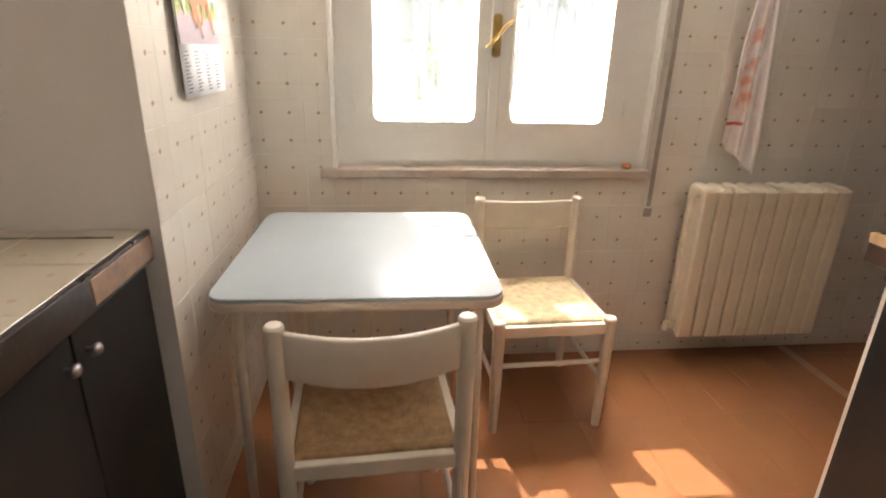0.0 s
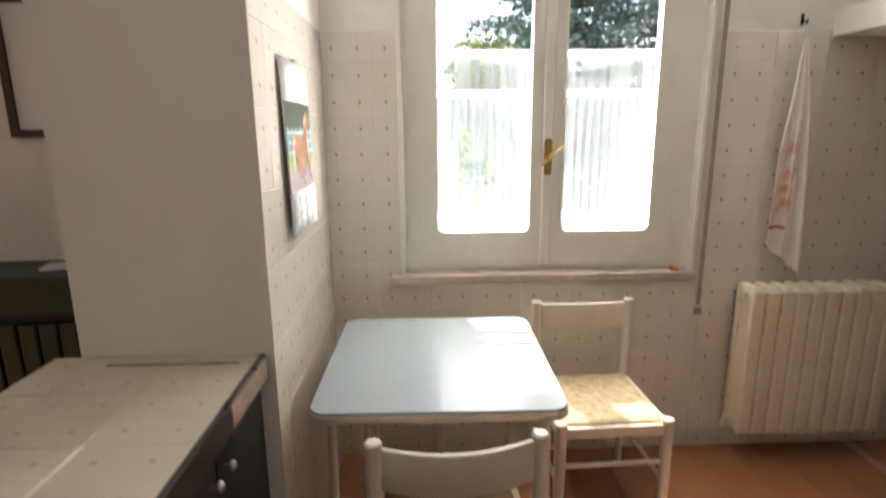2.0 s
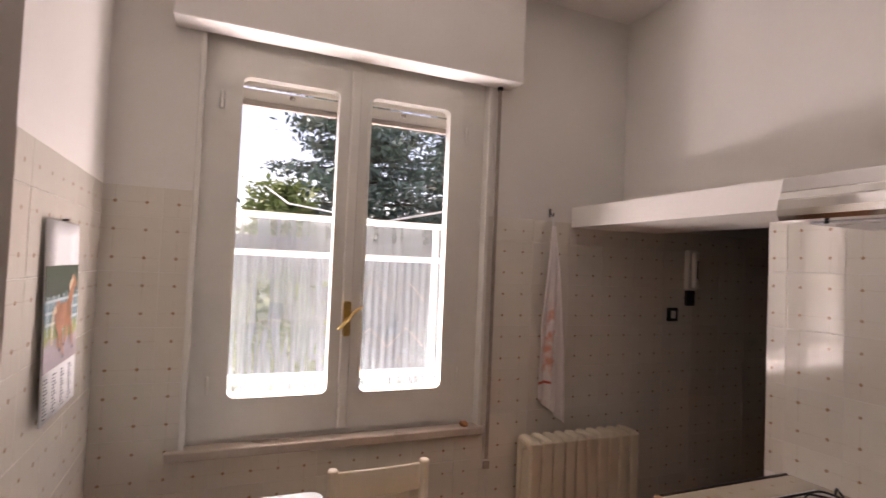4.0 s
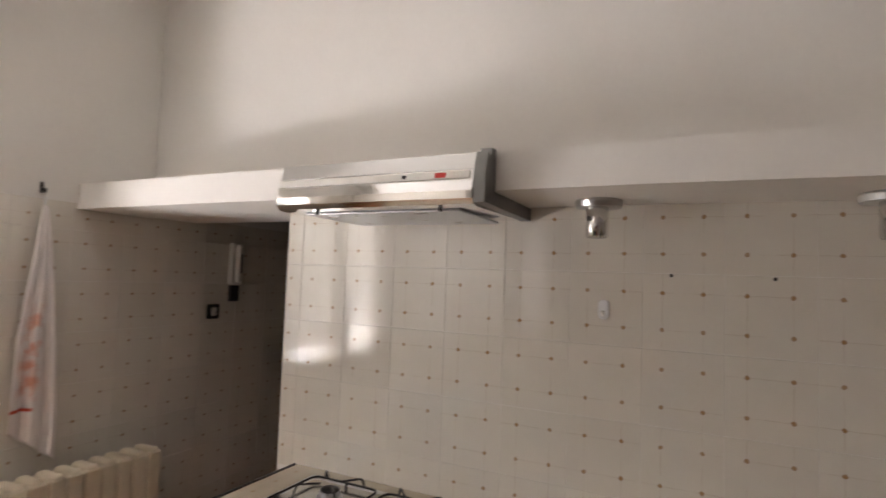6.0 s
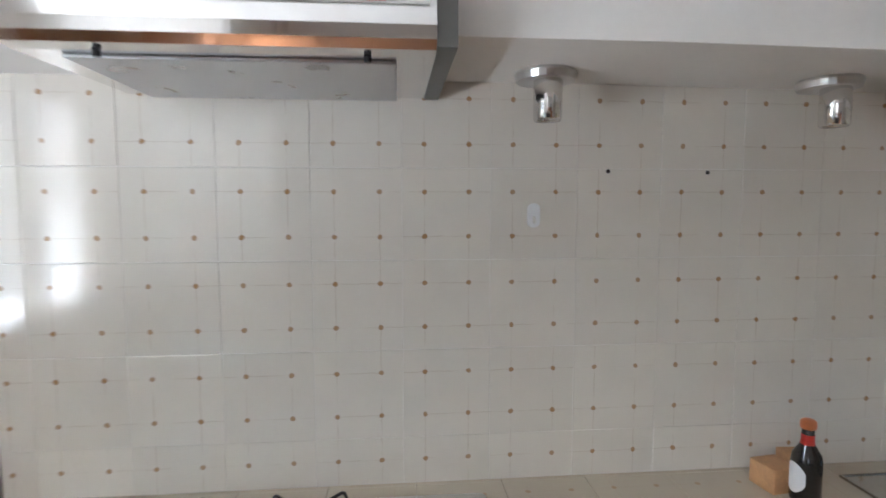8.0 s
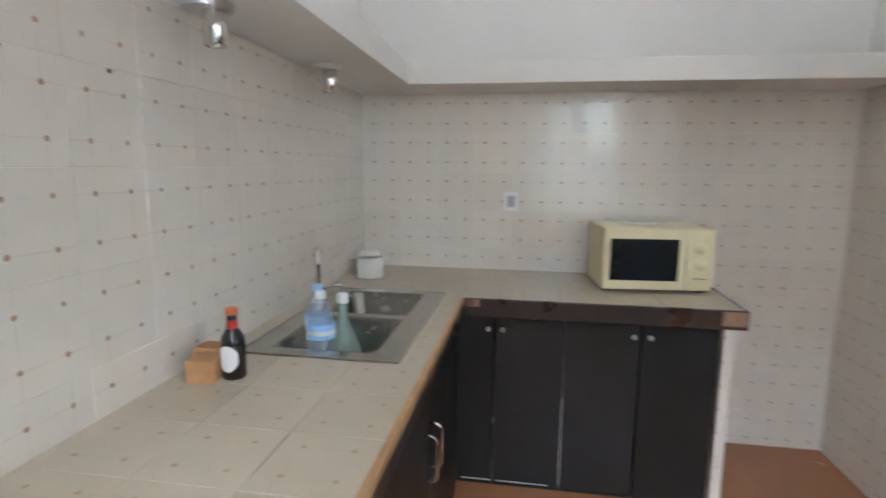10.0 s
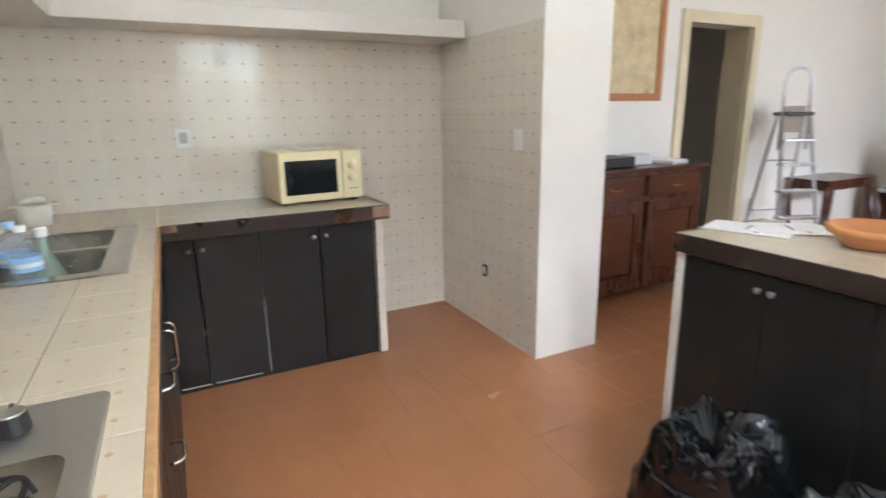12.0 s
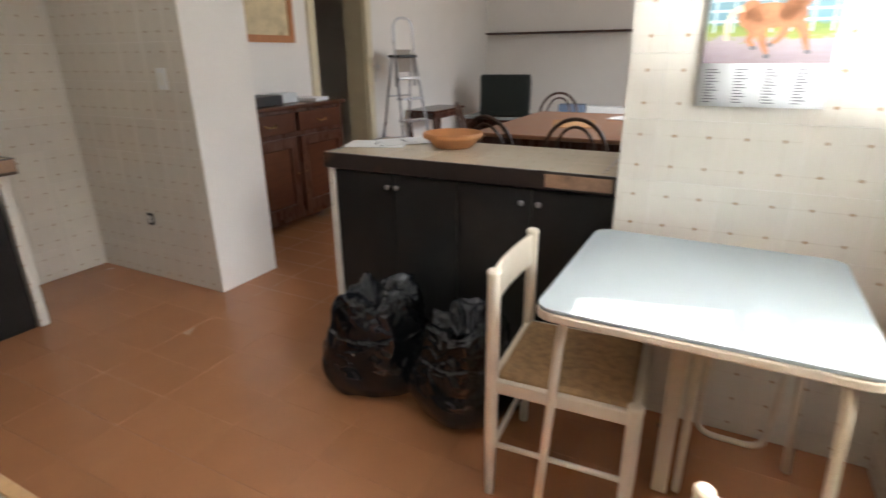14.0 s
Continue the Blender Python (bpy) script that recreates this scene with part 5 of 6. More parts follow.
water_bottle(1.775, 1.22, 0.743, M["blue"])
water_bottle(1.73, 1.31, 0.743, M["paper"])
g = thing("glass_flask", pose(1.70, 1.20, 0.743), "pale green flared glass bottle with white cap in the sink", "bottle")
part("glass_body", lathe([(0, 0.0), (0.060, 0.0), (0.068, 0.012), (0.062, 0.07), (0.040, 0.13), (0.017, 0.18), (0.015, 0.235), (0, 0.236)], 26), M["greenglass"], g, smooth=True)
part("cap", lathe([(0, 0.232), (0.018, 0.232), (0.0185, 0.258), (0.016, 0.262), (0, 0.262)], 20), M["paper"], g, "white screw cap")


def plate_thing(name, m, w, h, label, category, kind, dark=None):
    s = thing(name, m, label, category)
    part("plate", slab(rrect(-w / 2, -h / 2, w / 2, h / 2, 0.006), 0, 0.009, 0.002), dark or M["paper"], s)
    if kind == "socket":
        part("insert", slab(rrect(-w * 0.28, -h * 0.3, w * 0.28, h * 0.3, 0.006), 0.0092, 0.011), M["greyinsert"] if dark is None else M["whiteplastic"], s)
        for dz in (-0.014, 0.0, 0.014):
            part("pin_hole", lathe([(0, 0), (0.0028, 0), (0.0028, 0.0008), (0, 0.0008)], 10, at=(0, dz, 0.0112)), M["darkplastic"], s)
    else:
        part("rocker", slab(rrect(-w * 0.2, -h * 0.28, w * 0.2, h * 0.28, 0.003), 0.0092, 0.014, 0.001), M["whiteplastic"], s)
    return s


ON_BACK = Matrix(((-1, 0, 0, 0), (0, 0, 1, 0), (0, 1, 0, 0), (0, 0, 0, 1)))
ON_PIER = Matrix(((0, 0, 1, 0), (1, 0, 0, 0), (0, 1, 0, 0), (0, 0, 0, 1)))
ON_HOB = Matrix(((0, 0, -1, 0), (-1, 0, 0, 0), (0, 1, 0, 0), (0, 0, 0, 1)))
ON_WIN = Matrix(((1, 0, 0, 0), (0, 0, -1, 0), (0, 1, 0, 0), (0, 0, 0, 1)))
plate_thing("wall_socket", pose(1.204, 0.003, 1.24) @ ON_BACK, 0.075, 0.10, "white wall socket on the tiled back wall", "socket", "socket")
plate_thing("wall_socket", pose(-0.397, 0.589, 0.389) @ ON_PIER, 0.05, 0.075, "small dark-framed wall socket near the floor", "socket", "socket", M["iron"])
plate_thing("light_switch", pose(-0.397, 0.926, 1.205) @ ON_PIER, 0.07, 0.11, "white light switch on the tiled pier", "switch", "switch")
hk = thing("adhesive_hook", pose(1.997, 2.192, 1.505) @ ON_HOB, "white plastic adhesive hook on the tiles", "hook")
part("pad", slab(rrect(-0.015, -0.028, 0.015, 0.028, 0.013), 0, 0.007, 0.002), M["paper"], hk)
part("prong", sweep(arc([(0.0, -0.004, 0.004), (0.0, -0.018, 0.018), (-0.004, -0.004, 0.022)], 4, 0.008), 0.004, 8), M["whiteplastic"], hk, smooth=True)
for y, z in ((2.015, 1.607), (1.772, 1.605)):
    p = tagged(part("wall_plug", lathe([(0, 0), (0.005, 0), (0.0045, 0.002), (0.002, 0.001), (0, 0.001)], 12), M["iron"]), "dark screw hole plug in the wall tiles", "wall plug", "screw plugs in the tiles")
    p.matrix_world = pose(1.9985, y, z) @ ON_HOB
ic = thing("door_intercom", pose(2.49, YW - 0.001, 1.62) @ ON_WIN, "white door intercom handset on the passage wall", "intercom")
part("base", slab(rrect(-0.034, -0.11, 0.034, 0.11, 0.01), 0, 0.03, 0.004), M["whiteplastic"], ic)
part("handset", bbox(-0.02, -0.10, 0.031, 0.02, 0.10, 0.06, 0.012, 3), M["whiteplastic"], ic)
part("handset_gap", bbox(-0.004, -0.05, 0.0602, 0.004, 0.05, 0.0615), M["darkplastic"], ic)
part("lower_panel", bbox(-0.03, -0.20, 0.0, 0.03, -0.115, 0.02, 0.004), M["darkplastic"], ic)
plate_thing("light_switch", pose(2.37, YW - 0.001, 1.37) @ ON_WIN, 0.075, 0.075, "dark-plated light switch on the passage wall", "switch", "switch", M["iron"])


# ---- peninsula ----
PZ = 0.893


def build_peninsula():
    x0, x1, y0, y1 = -0.90, -0.37, 1.985, 3.295
    w = thing("peninsula_worktop", pose(0, 0, 0), "cream-tiled peninsula worktop with worn black edging", "worktop")
    part("base_slab", bbox(x0, y0 + 0.015, PZ - 0.06, x1 - 0.014, y1, PZ - 0.004), M["grout"], w)
    part("edging", bbox(x1 - 0.014, y0, PZ - 0.065, x1, y1, PZ + 0.006, 0.004), M["edge"], w, "black worn wooden edging")
    part("worn_patch", bbox(x1 - 0.001, y1 - 0.26, PZ - 0.055, x1 + 0.002, y1 - 0.01, PZ - 0.004, 0.0015), M["edgeworn"], w, "edging worn to bare wood")
    part("edging", bbox(x0, y0 + 0.001, PZ - 0.065, x1 - 0.0142, y0 + 0.015, PZ + 0.006, 0.004), M["edge"], w, "black worn wooden edging")
    lay(w, pose(0, 0, PZ + 0.004), (x0, y0 + 0.016, x1 - 0.0145, y1), (x1 - 0.015 - 3 * TILE, y1 - 7 * TILE), (TILE, TILE), [], M["toptile"])
    part("dark_joint", bbox(-0.74, 3.236, PZ + 0.0045, -0.42, 3.241, PZ + 0.0058), M["edge"], w, "dark open joint near the wall")
    edges = (2.03, 2.347, 2.657, 2.98, 3.292)
    for k in range(4):
        a, b = edges[k], edges[k + 1]
        c = thing("base_cabinet", pose(0, 0, 0), "black-lacquered cabinet under the peninsula worktop", "cabinet", "peninsula cabinets")
        part("body", bbox(-0.85, a + 0.001, 0.0, -0.408, b - 0.001, PZ - 0.065, 0.002), M["black"], c)
        d = part("door", bbox(-0.407, a + 0.002, 0.02, -0.390, b - 0.002, PZ - 0.075, 0.003), M["black"], c)
        knob(d, (-0.390, (2.325, 2.372, 2.945, 3.015)[k], 0.765), (0, 90, 0))
    tiled_post("tiled_end_post", "cream-tiled end post of the peninsula", -0.86, 1.995, -0.392, 2.025, PZ - 0.066, ("+x", "-y"))


build_peninsula()
bowl = tagged(part("terracotta_bowl", lathe([(0, 0.0), (0.085, 0.0), (0.098, 0.012), (0.118, 0.035), (0.138, 0.045), (0.143, 0.052), (0.143, 0.066), (0.135, 0.07), (0.126, 0.064), (0.105, 0.03), (0.08, 0.014), (0, 0.012)], 44), M["clay"], smooth=True), "shallow round terracotta bowl on the peninsula", "bowl")
bowl.location = (-0.74, 2.47, PZ + 0.005)
for x, y, r, w, h in ((-0.66, 2.09, 20, 0.21, 0.297), (-0.78, 2.18, 48, 0.21, 0.25)):
    p = thing("paper_sheet", pose(x, y, PZ + 0.006 + 0.002 * (r > 30), 0, 0, r), "loose white printed sheet lying on the peninsula", "paper", "papers on the peninsula")
    part("sheet", bbox(-w / 2, -h / 2, 0, w / 2, h / 2, 0.0012), M["paper"], p)
    part("print_bar", bbox(-0.06, -0.01, 0.0013, 0.03, 0.0, 0.0016), M["ink"], p)
    part("print_bar", bbox(0.05, 0.03, 0.0013, 0.07, 0.045, 0.0016), M["ink"], p)


def build_bag(x, y, r, h, seed, label):
    """A sagging sack: smooth and full below, creased towards a loosely gathered open top."""
    t = thing("rubbish_bag", pose(x, y, 0, 0, 0, seed * 47), label, "rubbish bag", "black rubbish bags")
    n, k, split = 150, 110, 68
    o = Vector((seed * 3.7, seed * 1.3, 0))
    pts = []
    for j in range(k + 1):
        v = j / k
        if v < 0.62:
            s = v / 0.62
            rad = r * (0.80 + 0.24 * math.sin(min(1, s * 1.5) * math.pi * 0.6) - 0.16 * s ** 3)
            z = h * 0.66 * s ** 1.15
        else:
            s = (v - 0.62) / 0.38
            rad = r * (0.83 * (1 - s) ** 0.6 + 0.34 * s)
            z = h * (0.66 + 0.34 * math.sin(s * math.pi * 0.62))
        row = []
        for i in range(n):
            a = 2 * math.pi * i / n
            d = Vector((math.cos(a), math.sin(a), 0))
            q = Vector((d.x * 1.6, d.y * 1.6, v * 2.4)) + o
            q = q + 0.55 * Vector((noise.noise(q * 1.3), noise.noise(q * 1.3 + Vector((7, 0, 0))), noise.noise(q * 1.3 + Vector((0, 7, 0)))))
            big = noise.noise(q * 0.8)
            crease = (1 - min(1, abs(noise.noise(Vector((q.x * 2.0, q.y * 2.0, q.z * 1.0)))) * 2.2)) ** 2
            crease2 = (1 - min(1, abs(noise.noise(Vector((q.x * 3.2, q.y * 3.2, q.z * 4.0)))) * 2.2)) ** 2
            fine = noise.noise(q * 9)
            cell = noise.voronoi(Vector((q.x * 1.9, q.y * 1.9, q.z * 2.3)))[0]
            small = noise.voronoi(q * 4.1)[0]
            crumple = min(1, 1.5 * (cell[1] - cell[0])) + 0.35 * min(1, 1.6 * (small[1] - small[0])) - 0.6
            amp = 0.03 + 1.1 * max(0, v - 0.36)
            rr = rad * (1 + 0.16 * big + amp * (0.05 * crease - 0.06 * crease2 + 0.17 * crumple + 0.004 * fine))
            zz = max(0.0, z + h * v * (0.15 * big + 0.03 * crease - 0.05 * crease2 + 0.06 * max(0, v - 0.4) * crumple + 0.002 * fine))
            if v > 0.75:
                zz += h * 0.9 * (v - 0.75) * noise.noise(Vector((d.x * 1.5, d.y * 1.5, seed * 2.0)))
            row.append((d.x * rr * (1.06 if seed == 1 else 0.98), d.y * rr, zz if j else 0.002))
        pts.append(row)
    for name, a0, a1 in (("liner", 0, split), ("gathered_top", split, k)):
        bm = bmesh.new()
        rows = [[bm.verts.new(p) for p in row] for row in pts[a0:a1 + 1]]
        for a, b in zip(rows, rows[1:]):
            for i in range(n):
                q = (i + 1) % n
                bm.faces.new((a[i], a[q], b[q], b[i]))
        if a0 == 0:
            bm.faces.new(rows[0][::-1])
        else:
            low = [bm.verts.new((v.co.x * 0.55, v.co.y * 0.55, v.co.z - 0.06)) for v in rows[-1]]
            for i in range(n):
                q = (i + 1) % n
                bm.faces.new((rows[-1][i], rows[-1][q], low[q], low[i]))
            bm.faces.new(low)
        part(name, bm, M["bag"], t, smooth=True)


build_bag(-0.11, 2.42, 0.24, 0.40, 1, "full black plastic rubbish bag standing on the floor")
build_bag(-0.10, 2.845, 0.235, 0.37, 2, "slumped black plastic rubbish bag beside the chair")


# ---- dining room ----
def build_sideboard():
    s = thing("sideboard", pose(-1.63, 0.255, 0), "dark walnut sideboard with drawers and panelled doors", "sideboard")
    w, d, h = 0.58, 0.445, 0.965
    part("top", bbox(-w - 0.02, 0, h - 0.03, w + 0.02, d + 0.02, h, 0.008), M["walnut_x"], s)
    part("carcass", bbox(-w, 0.0, 0.08, w, d - 0.02, h - 0.032, 0.004), M["walnut"], s)
    for x in (-w + 0.04, w - 0.04):
        for y in (0.05, d - 0.06):
            part("foot", lathe([(0, 0), (0.022, 0), (0.034, 0.03), (0.03, 0.06), (0.035, 0.08), (0, 0.08)], 16, at=(x, y, 0)), M["walnut"], s)
    for k in range(2):
        a = -w + 0.03 + k * (w - 0.01)
        b = a + w - 0.05
        dr = part("drawer", bbox(a, d - 0.02, h - 0.20, b, d + 0.004, h - 0.055, 0.005), M["walnut_x"], s)
        part("handle", sweep([((a + b) / 2 - 0.05, d + 0.004, h - 0.125), ((a + b) / 2 - 0.03, d + 0.02, h - 0.14), ((a + b) / 2 + 0.03, d + 0.02, h - 0.14), ((a + b) / 2 + 0.05, d + 0.004, h - 0.125)], 0.005, 8), M["brass"], dr)
        fr = ring_frame([(a, 0.13), (b, 0.13), (b, h - 0.235), (a, h - 0.235)], [(a + 0.075, 0.21), (b - 0.075, 0.21), (b - 0.075, h - 0.31), (a + 0.075, h - 0.31)], d - 0.02, d + 0.006)
        dd = part("door", fr, M["walnut"], s)
        part("panel", bbox(a + 0.08, d - 0.018, 0.215, b - 0.08, d - 0.002, h - 0.315, 0.006), M["walnut_x"], dd)
        part("keyhole", lathe([(0, 0), (0.008, 0), (0.008, 0.002), (0, 0.002)], 10, at=(b - 0.03 if k == 0 else a + 0.03, d + 0.008, 0.45)), M["brass"], dd)
    bx = tagged(part("dark_box", bbox(-0.16, -0.12, 0, 0.16, 0.12, 0.07, 0.008), M["darkplastic"]), "flat dark box on top of the sideboard", "box")
    bx.matrix_world = pose(-1.42, 0.52, 0.966, 0, 0, 5)
    g = tagged(part("clear_tray", bbox(-0.09, -0.07, 0, 0.09, 0.07, 0.075, 0.01), M["frost"]), "pale plastic tray on the sideboard", "tray")
    g.matrix_world = pose(-1.72, 0.50, 0.966, 0, 0, -8)
    p = tagged(part("magazine_stack", bbox(-0.11, -0.14, 0, 0.11, 0.14, 0.025, 0.003), M["paper"]), "stack of pale magazines on the sideboard", "magazines")
    p.matrix_world = pose(-2.0, 0.5, 0.966, 0, 0, 12)


build_sideboard()


def map_mat():
    return mat("old_map_print", (0.56, 0.45, 0.27), 0.5, 0.25, 9, 0, 60, stain=(0.30, 0.22, 0.12), stain_amt=0.7)


def framed(name, m, w, h, fw, fmat, inner, label, category):
    f = thing(name, m, label, category)
    o = [(-w / 2, 0), (w / 2, 0), (w / 2, h), (-w / 2, h)]
    i = [(-w / 2 + fw, fw), (w / 2 - fw, fw), (w / 2 - fw, h - fw), (-w / 2 + fw, h - fw)]
    part("frame", ring_frame(o, i, -0.025, 0.0), fmat, f)
    part("print", bbox(-w / 2 + fw - 0.003, -0.012, fw - 0.003, w / 2 - fw + 0.003, -0.002, h - fw + 0.003), inner, f)
    return f


framed("framed_map", pose(-1.74, 0.252, 1.415, 0, 0, 180), 0.88, 0.85, 0.055, M["frame"], map_mat(), "old parchment map in an orange wooden frame", "picture")
pic = framed("framed_print", pose(-1.27, YW - 0.002, 1.44), 0.58, 0.52, 0.03, M["bentwood"], M["paper"], "small black-framed print with sparse dark lettering marks", "picture")
for x, z in ((-0.07, 0.40), (-0.05, 0.28), (-0.06, 0.19), (-0.11, 0.10), (-0.06, 0.10), (0.0, 0.10)):
    part("printed_mark", bbox(x, -0.0135, z, x + 0.03, -0.0122, z + 0.025), M["ink"], pic)


def build_cover():
    c = thing("green_cabinet", pose(-1.55, 3.93, 0), "dark green low cabinet with a slatted front", "cabinet")
    part("top", bbox(-0.70, -0.02, 0.80, 0.70, 0.265, 0.945, 0.012), M["green"], c)
    part("body", bbox(-0.68, 0.01, 0.0, 0.68, 0.26, 0.795), M["darkplastic"], c)
    for i in range(18):
        part("slat", bbox(-0.675 + i * 0.075, -0.012, 0.03, -0.613 + i * 0.075, 0.009, 0.76, 0.006), M["green"], c)
    p = tagged(part("folded_paper", bbox(-0.07, -0.05, 0, 0.07, 0.05, 0.012, 0.003), M["paper"]), "folded white paper on the green cabinet", "paper")
    p.matrix_world = pose(-1.36, 4.06, 0.946, 0, 0, 14)


build_cover()


def build_door():
    d = thing("door_1", pose(0, 0, 0), "cream-painted door frame with the door standing open", "door", kind="structure")
    x0, x1 = -3.25, -2.45
    for a, b in ((x0 - 0.08, x0 + 0.012), (x1 - 0.012, x1 + 0.08)):
        part("jamb_casing", bbox(a, 0.236, 0, b, 0.272, 2.10, 0.005), M["doorpaint"], d)
    part("head_casing", bbox(x0 + 0.012, 0.237, 2.005, x1 - 0.012, 0.271, 2.099, 0.005), M["doorpaint"], d)
    for a, b in ((x0 + 0.001, x0 + 0.02), (x1 - 0.02, x1 - 0.001)):
        part("jamb_lining", bbox(a, 0.0, 0, b, 0.236, 2.012), M["doorpaint"], d)
    lf = part("leaf", bbox(x1 - 0.05, -0.74, 0.01, x1 - 0.012, 0.0, 2.0, 0.004), mat("grey_green_door", (0.24, 0.27, 0.25), 0.5, 0.1, 5), d, "grey-green door leaf standing open")
    part("lever_handle", sweep([(x1 - 0.05, -0.66, 1.02), (x1 - 0.09, -0.66, 1.02), (x1 - 0.10, -0.58, 1.02)], 0.009, 10), M["iron"], lf)
    s = thing("hall_bookcase", pose(-3.2, -2.19, 0), "dark wooden cabinet in the unlit room beyond", "cabinet")
    part("body", bbox(-0.5, 0, 0, 0.45, 0.4, 1.1, 0.006), M["bentwood"], s)
    part("top", bbox(-0.52, 0, 1.1, 0.47, 0.42, 1.13, 0.006), M["bentwood"], s)


build_door()


def build_ladder():
    l = thing("step_ladder", pose(-3.46, 0.56, 0, 0, 0, -22), "tall folding aluminium step ladder standing against the wall", "ladder")
    hw0, hw1, H = 0.20, 0.12, 1.30
    fy = lambda z: 0.28 - 0.25 * z / H
    by = lambda z: -0.25 + 0.22 * z / H
    for s in (-1, 1):
        part("front_rail", sweep([(s * hw0, fy(0), 0), (s * hw1, fy(H), H)], 0.014, 8), M["alu"], l)
        part("rear_rail", sweep([(s * hw0, by(0), 0), (s * hw1, by(H), H)], 0.011, 8), M["alu"], l)
        part("foot", bbox(s * hw0 - 0.02, fy(0) - 0.02, 0, s * hw0 + 0.02, fy(0) + 0.02, 0.04, 0.004), M["darkplastic"], l)
        part("foot", bbox(s * hw0 - 0.02, by(0) - 0.02, 0, s * hw0 + 0.02, by(0) + 0.02, 0.04, 0.004), M["darkplastic"], l)
    for z in (0.22, 0.44, 0.66, 0.88, 1.08):
        w = hw0 + (hw1 - hw0) * z / H
        part("tread", bbox(-w, fy(z) - 0.05, z - 0.012, w, fy(z) + 0.035, z + 0.012, 0.004), M["alu"], l)
    part("platform", bbox(-hw1, -0.10, 1.28, hw1, 0.08, 1.31, 0.006), M["darkplastic"], l)
    part("back_plate", bbox(-hw1 + 0.02, -0.01, 1.14, hw1 - 0.02, 0.0, 1.36, 0.004), M["strap"], l)
    part("hoop", sweep(arc([(-hw1, 0.03, 1.0), (-hw1, 0.0, 1.66), (hw1, 0.0, 1.66), (hw1, 0.03, 1.0)], 8, 0.12), 0.013, 10), M["alu"], l, smooth=True)
    for z in (0.45, 0.9):
        w = hw0 + (hw1 - hw0) * z / H
        part("rear_brace", sweep([(-w, by(z), z), (w, by(z), z)], 0.008, 8), M["alu"], l)


build_ladder()


def build_side_table():
    t = thing("side_table", pose(-4.35, 0.47, 0), "small dark wooden side table with curved legs", "table")
    part("top", slab(rrect(-0.40, -0.20, 0.40, 0.20, 0.02), 0.68, 0.70, 0.005), M["walnut_x"], t)
    part("apron", bbox(-0.35, -0.16, 0.60, 0.35, 0.16, 0.679, 0.004), M["walnut"], t)
    for sx in (-1, 1):
        for sy in (-1, 1):
            x, y = sx * 0.34, sy * 0.15
            part("leg", sweep([(x, y, 0.66), (x + sx * 0.03, y + sy * 0.02, 0.54), (x, y, 0.3), (x - sx * 0.01, y, 0.1), (x + sx * 0.02, y + sy * 0.01, 0.0)], [0.026, 0.028, 0.017, 0.013, 0.02], 12), M["walnut"], t, smooth=True)


build_side_table()
tvs = thing("tv_stand", pose(-5.45, 1.25, 0), "long low pale-topped stand against the far wall", "stand")
part("top", bbox(-0.30, -0.80, 0.49, 0.30, 1.4, 0.53, 0.006), M["laminate"], tvs)
part("side_panel", bbox(-0.28, -0.78, 0, 0.28, -0.74, 0.488), M["walnut"], tvs)
part("side_panel", bbox(-0.28, 1.34, 0, 0.28, 1.38, 0.488), M["walnut"], tvs)
part("back_panel", bbox(-0.28, -0.74, 0.05, -0.25, 1.34, 0.488), M["walnut"], tvs)
tv = thing("television", pose(-5.30, 1.02, 0.531, 0, 0, 8), "bulky dark grey tube television on a low stand", "television")
part("front_bezel", bbox(0.10, -0.325, 0, 0.18, 0.325, 0.53, 0.03, 3), M["tv"], tv)
part("screen", bbox(0.181, -0.27, 0.07, 0.187, 0.27, 0.48, 0.002), M["tv"], tv)
bm = bbox(-0.24, -0.28, 0.02, 0.10, 0.28, 0.48, 0.06, 4)
part("tube_housing", bm, M["tv"], tv)
bb = tagged(part("storage_box", bbox(-0.10, -0.16, 0, 0.10, 0.16, 0.17, 0.01), mat("blue_grey_card", (0.13, 0.18, 0.26), 0.6, 0.1, 10)), "small blue-grey box on the low stand", "box")
bb.matrix_world = pose(-5.40, 1.86, 0.531, 0, 0, 6)
wb = tagged(part("white_carton", bbox(-0.10, -0.28, 0, 0.10, 0.28, 0.15, 0.01), M["paper"]), "long low white carton on the stand", "box")
wb.matrix_world = pose(-5.45, 2.33, 0.531, 0, 0, 0)
sh = thing("wall_board_shelf", pose(-6.398, 0.32, 1.58), "thin dark wooden shelf on the far wall", "shelf")
part("board", bbox(0.0, 0, -0.014, 0.20, 2.2, 0.014, 0.003), M["bentwood"], sh)
sc = thing("wall_sconce", pose(-6.398, 1.53, 2.03), "pale wall sconce above the shelf", "lamp")
part("back_plate", bbox(0, -0.05, 0.0, 0.02, 0.05, 0.1, 0.005), M["doorpaint"], sc)
part("shade", lathe([(0.07, 0.0), (0.11, 0.14), (0.107, 0.14), (0.067, 0.004)], 24, at=(0.12, 0, 0.03)), M["whiteplastic"], sc)
part("arm", sweep([(0.01, 0, 0.05), (0.12, 0, 0.04)], 0.008, 8), M["brass"], sc)
plate_thing("thermostat", pose(-3.42, 0.2525, 1.13) @ ON_BACK, 0.10, 0.17, "pale thermostat box on the dining room wall", "thermostat", "switch")
plate_thing("wall_socket", pose(-3.50, 0.2525, 0.48) @ ON_BACK, 0.07, 0.11, "pale wall socket low on the dining room wall", "socket", "socket")


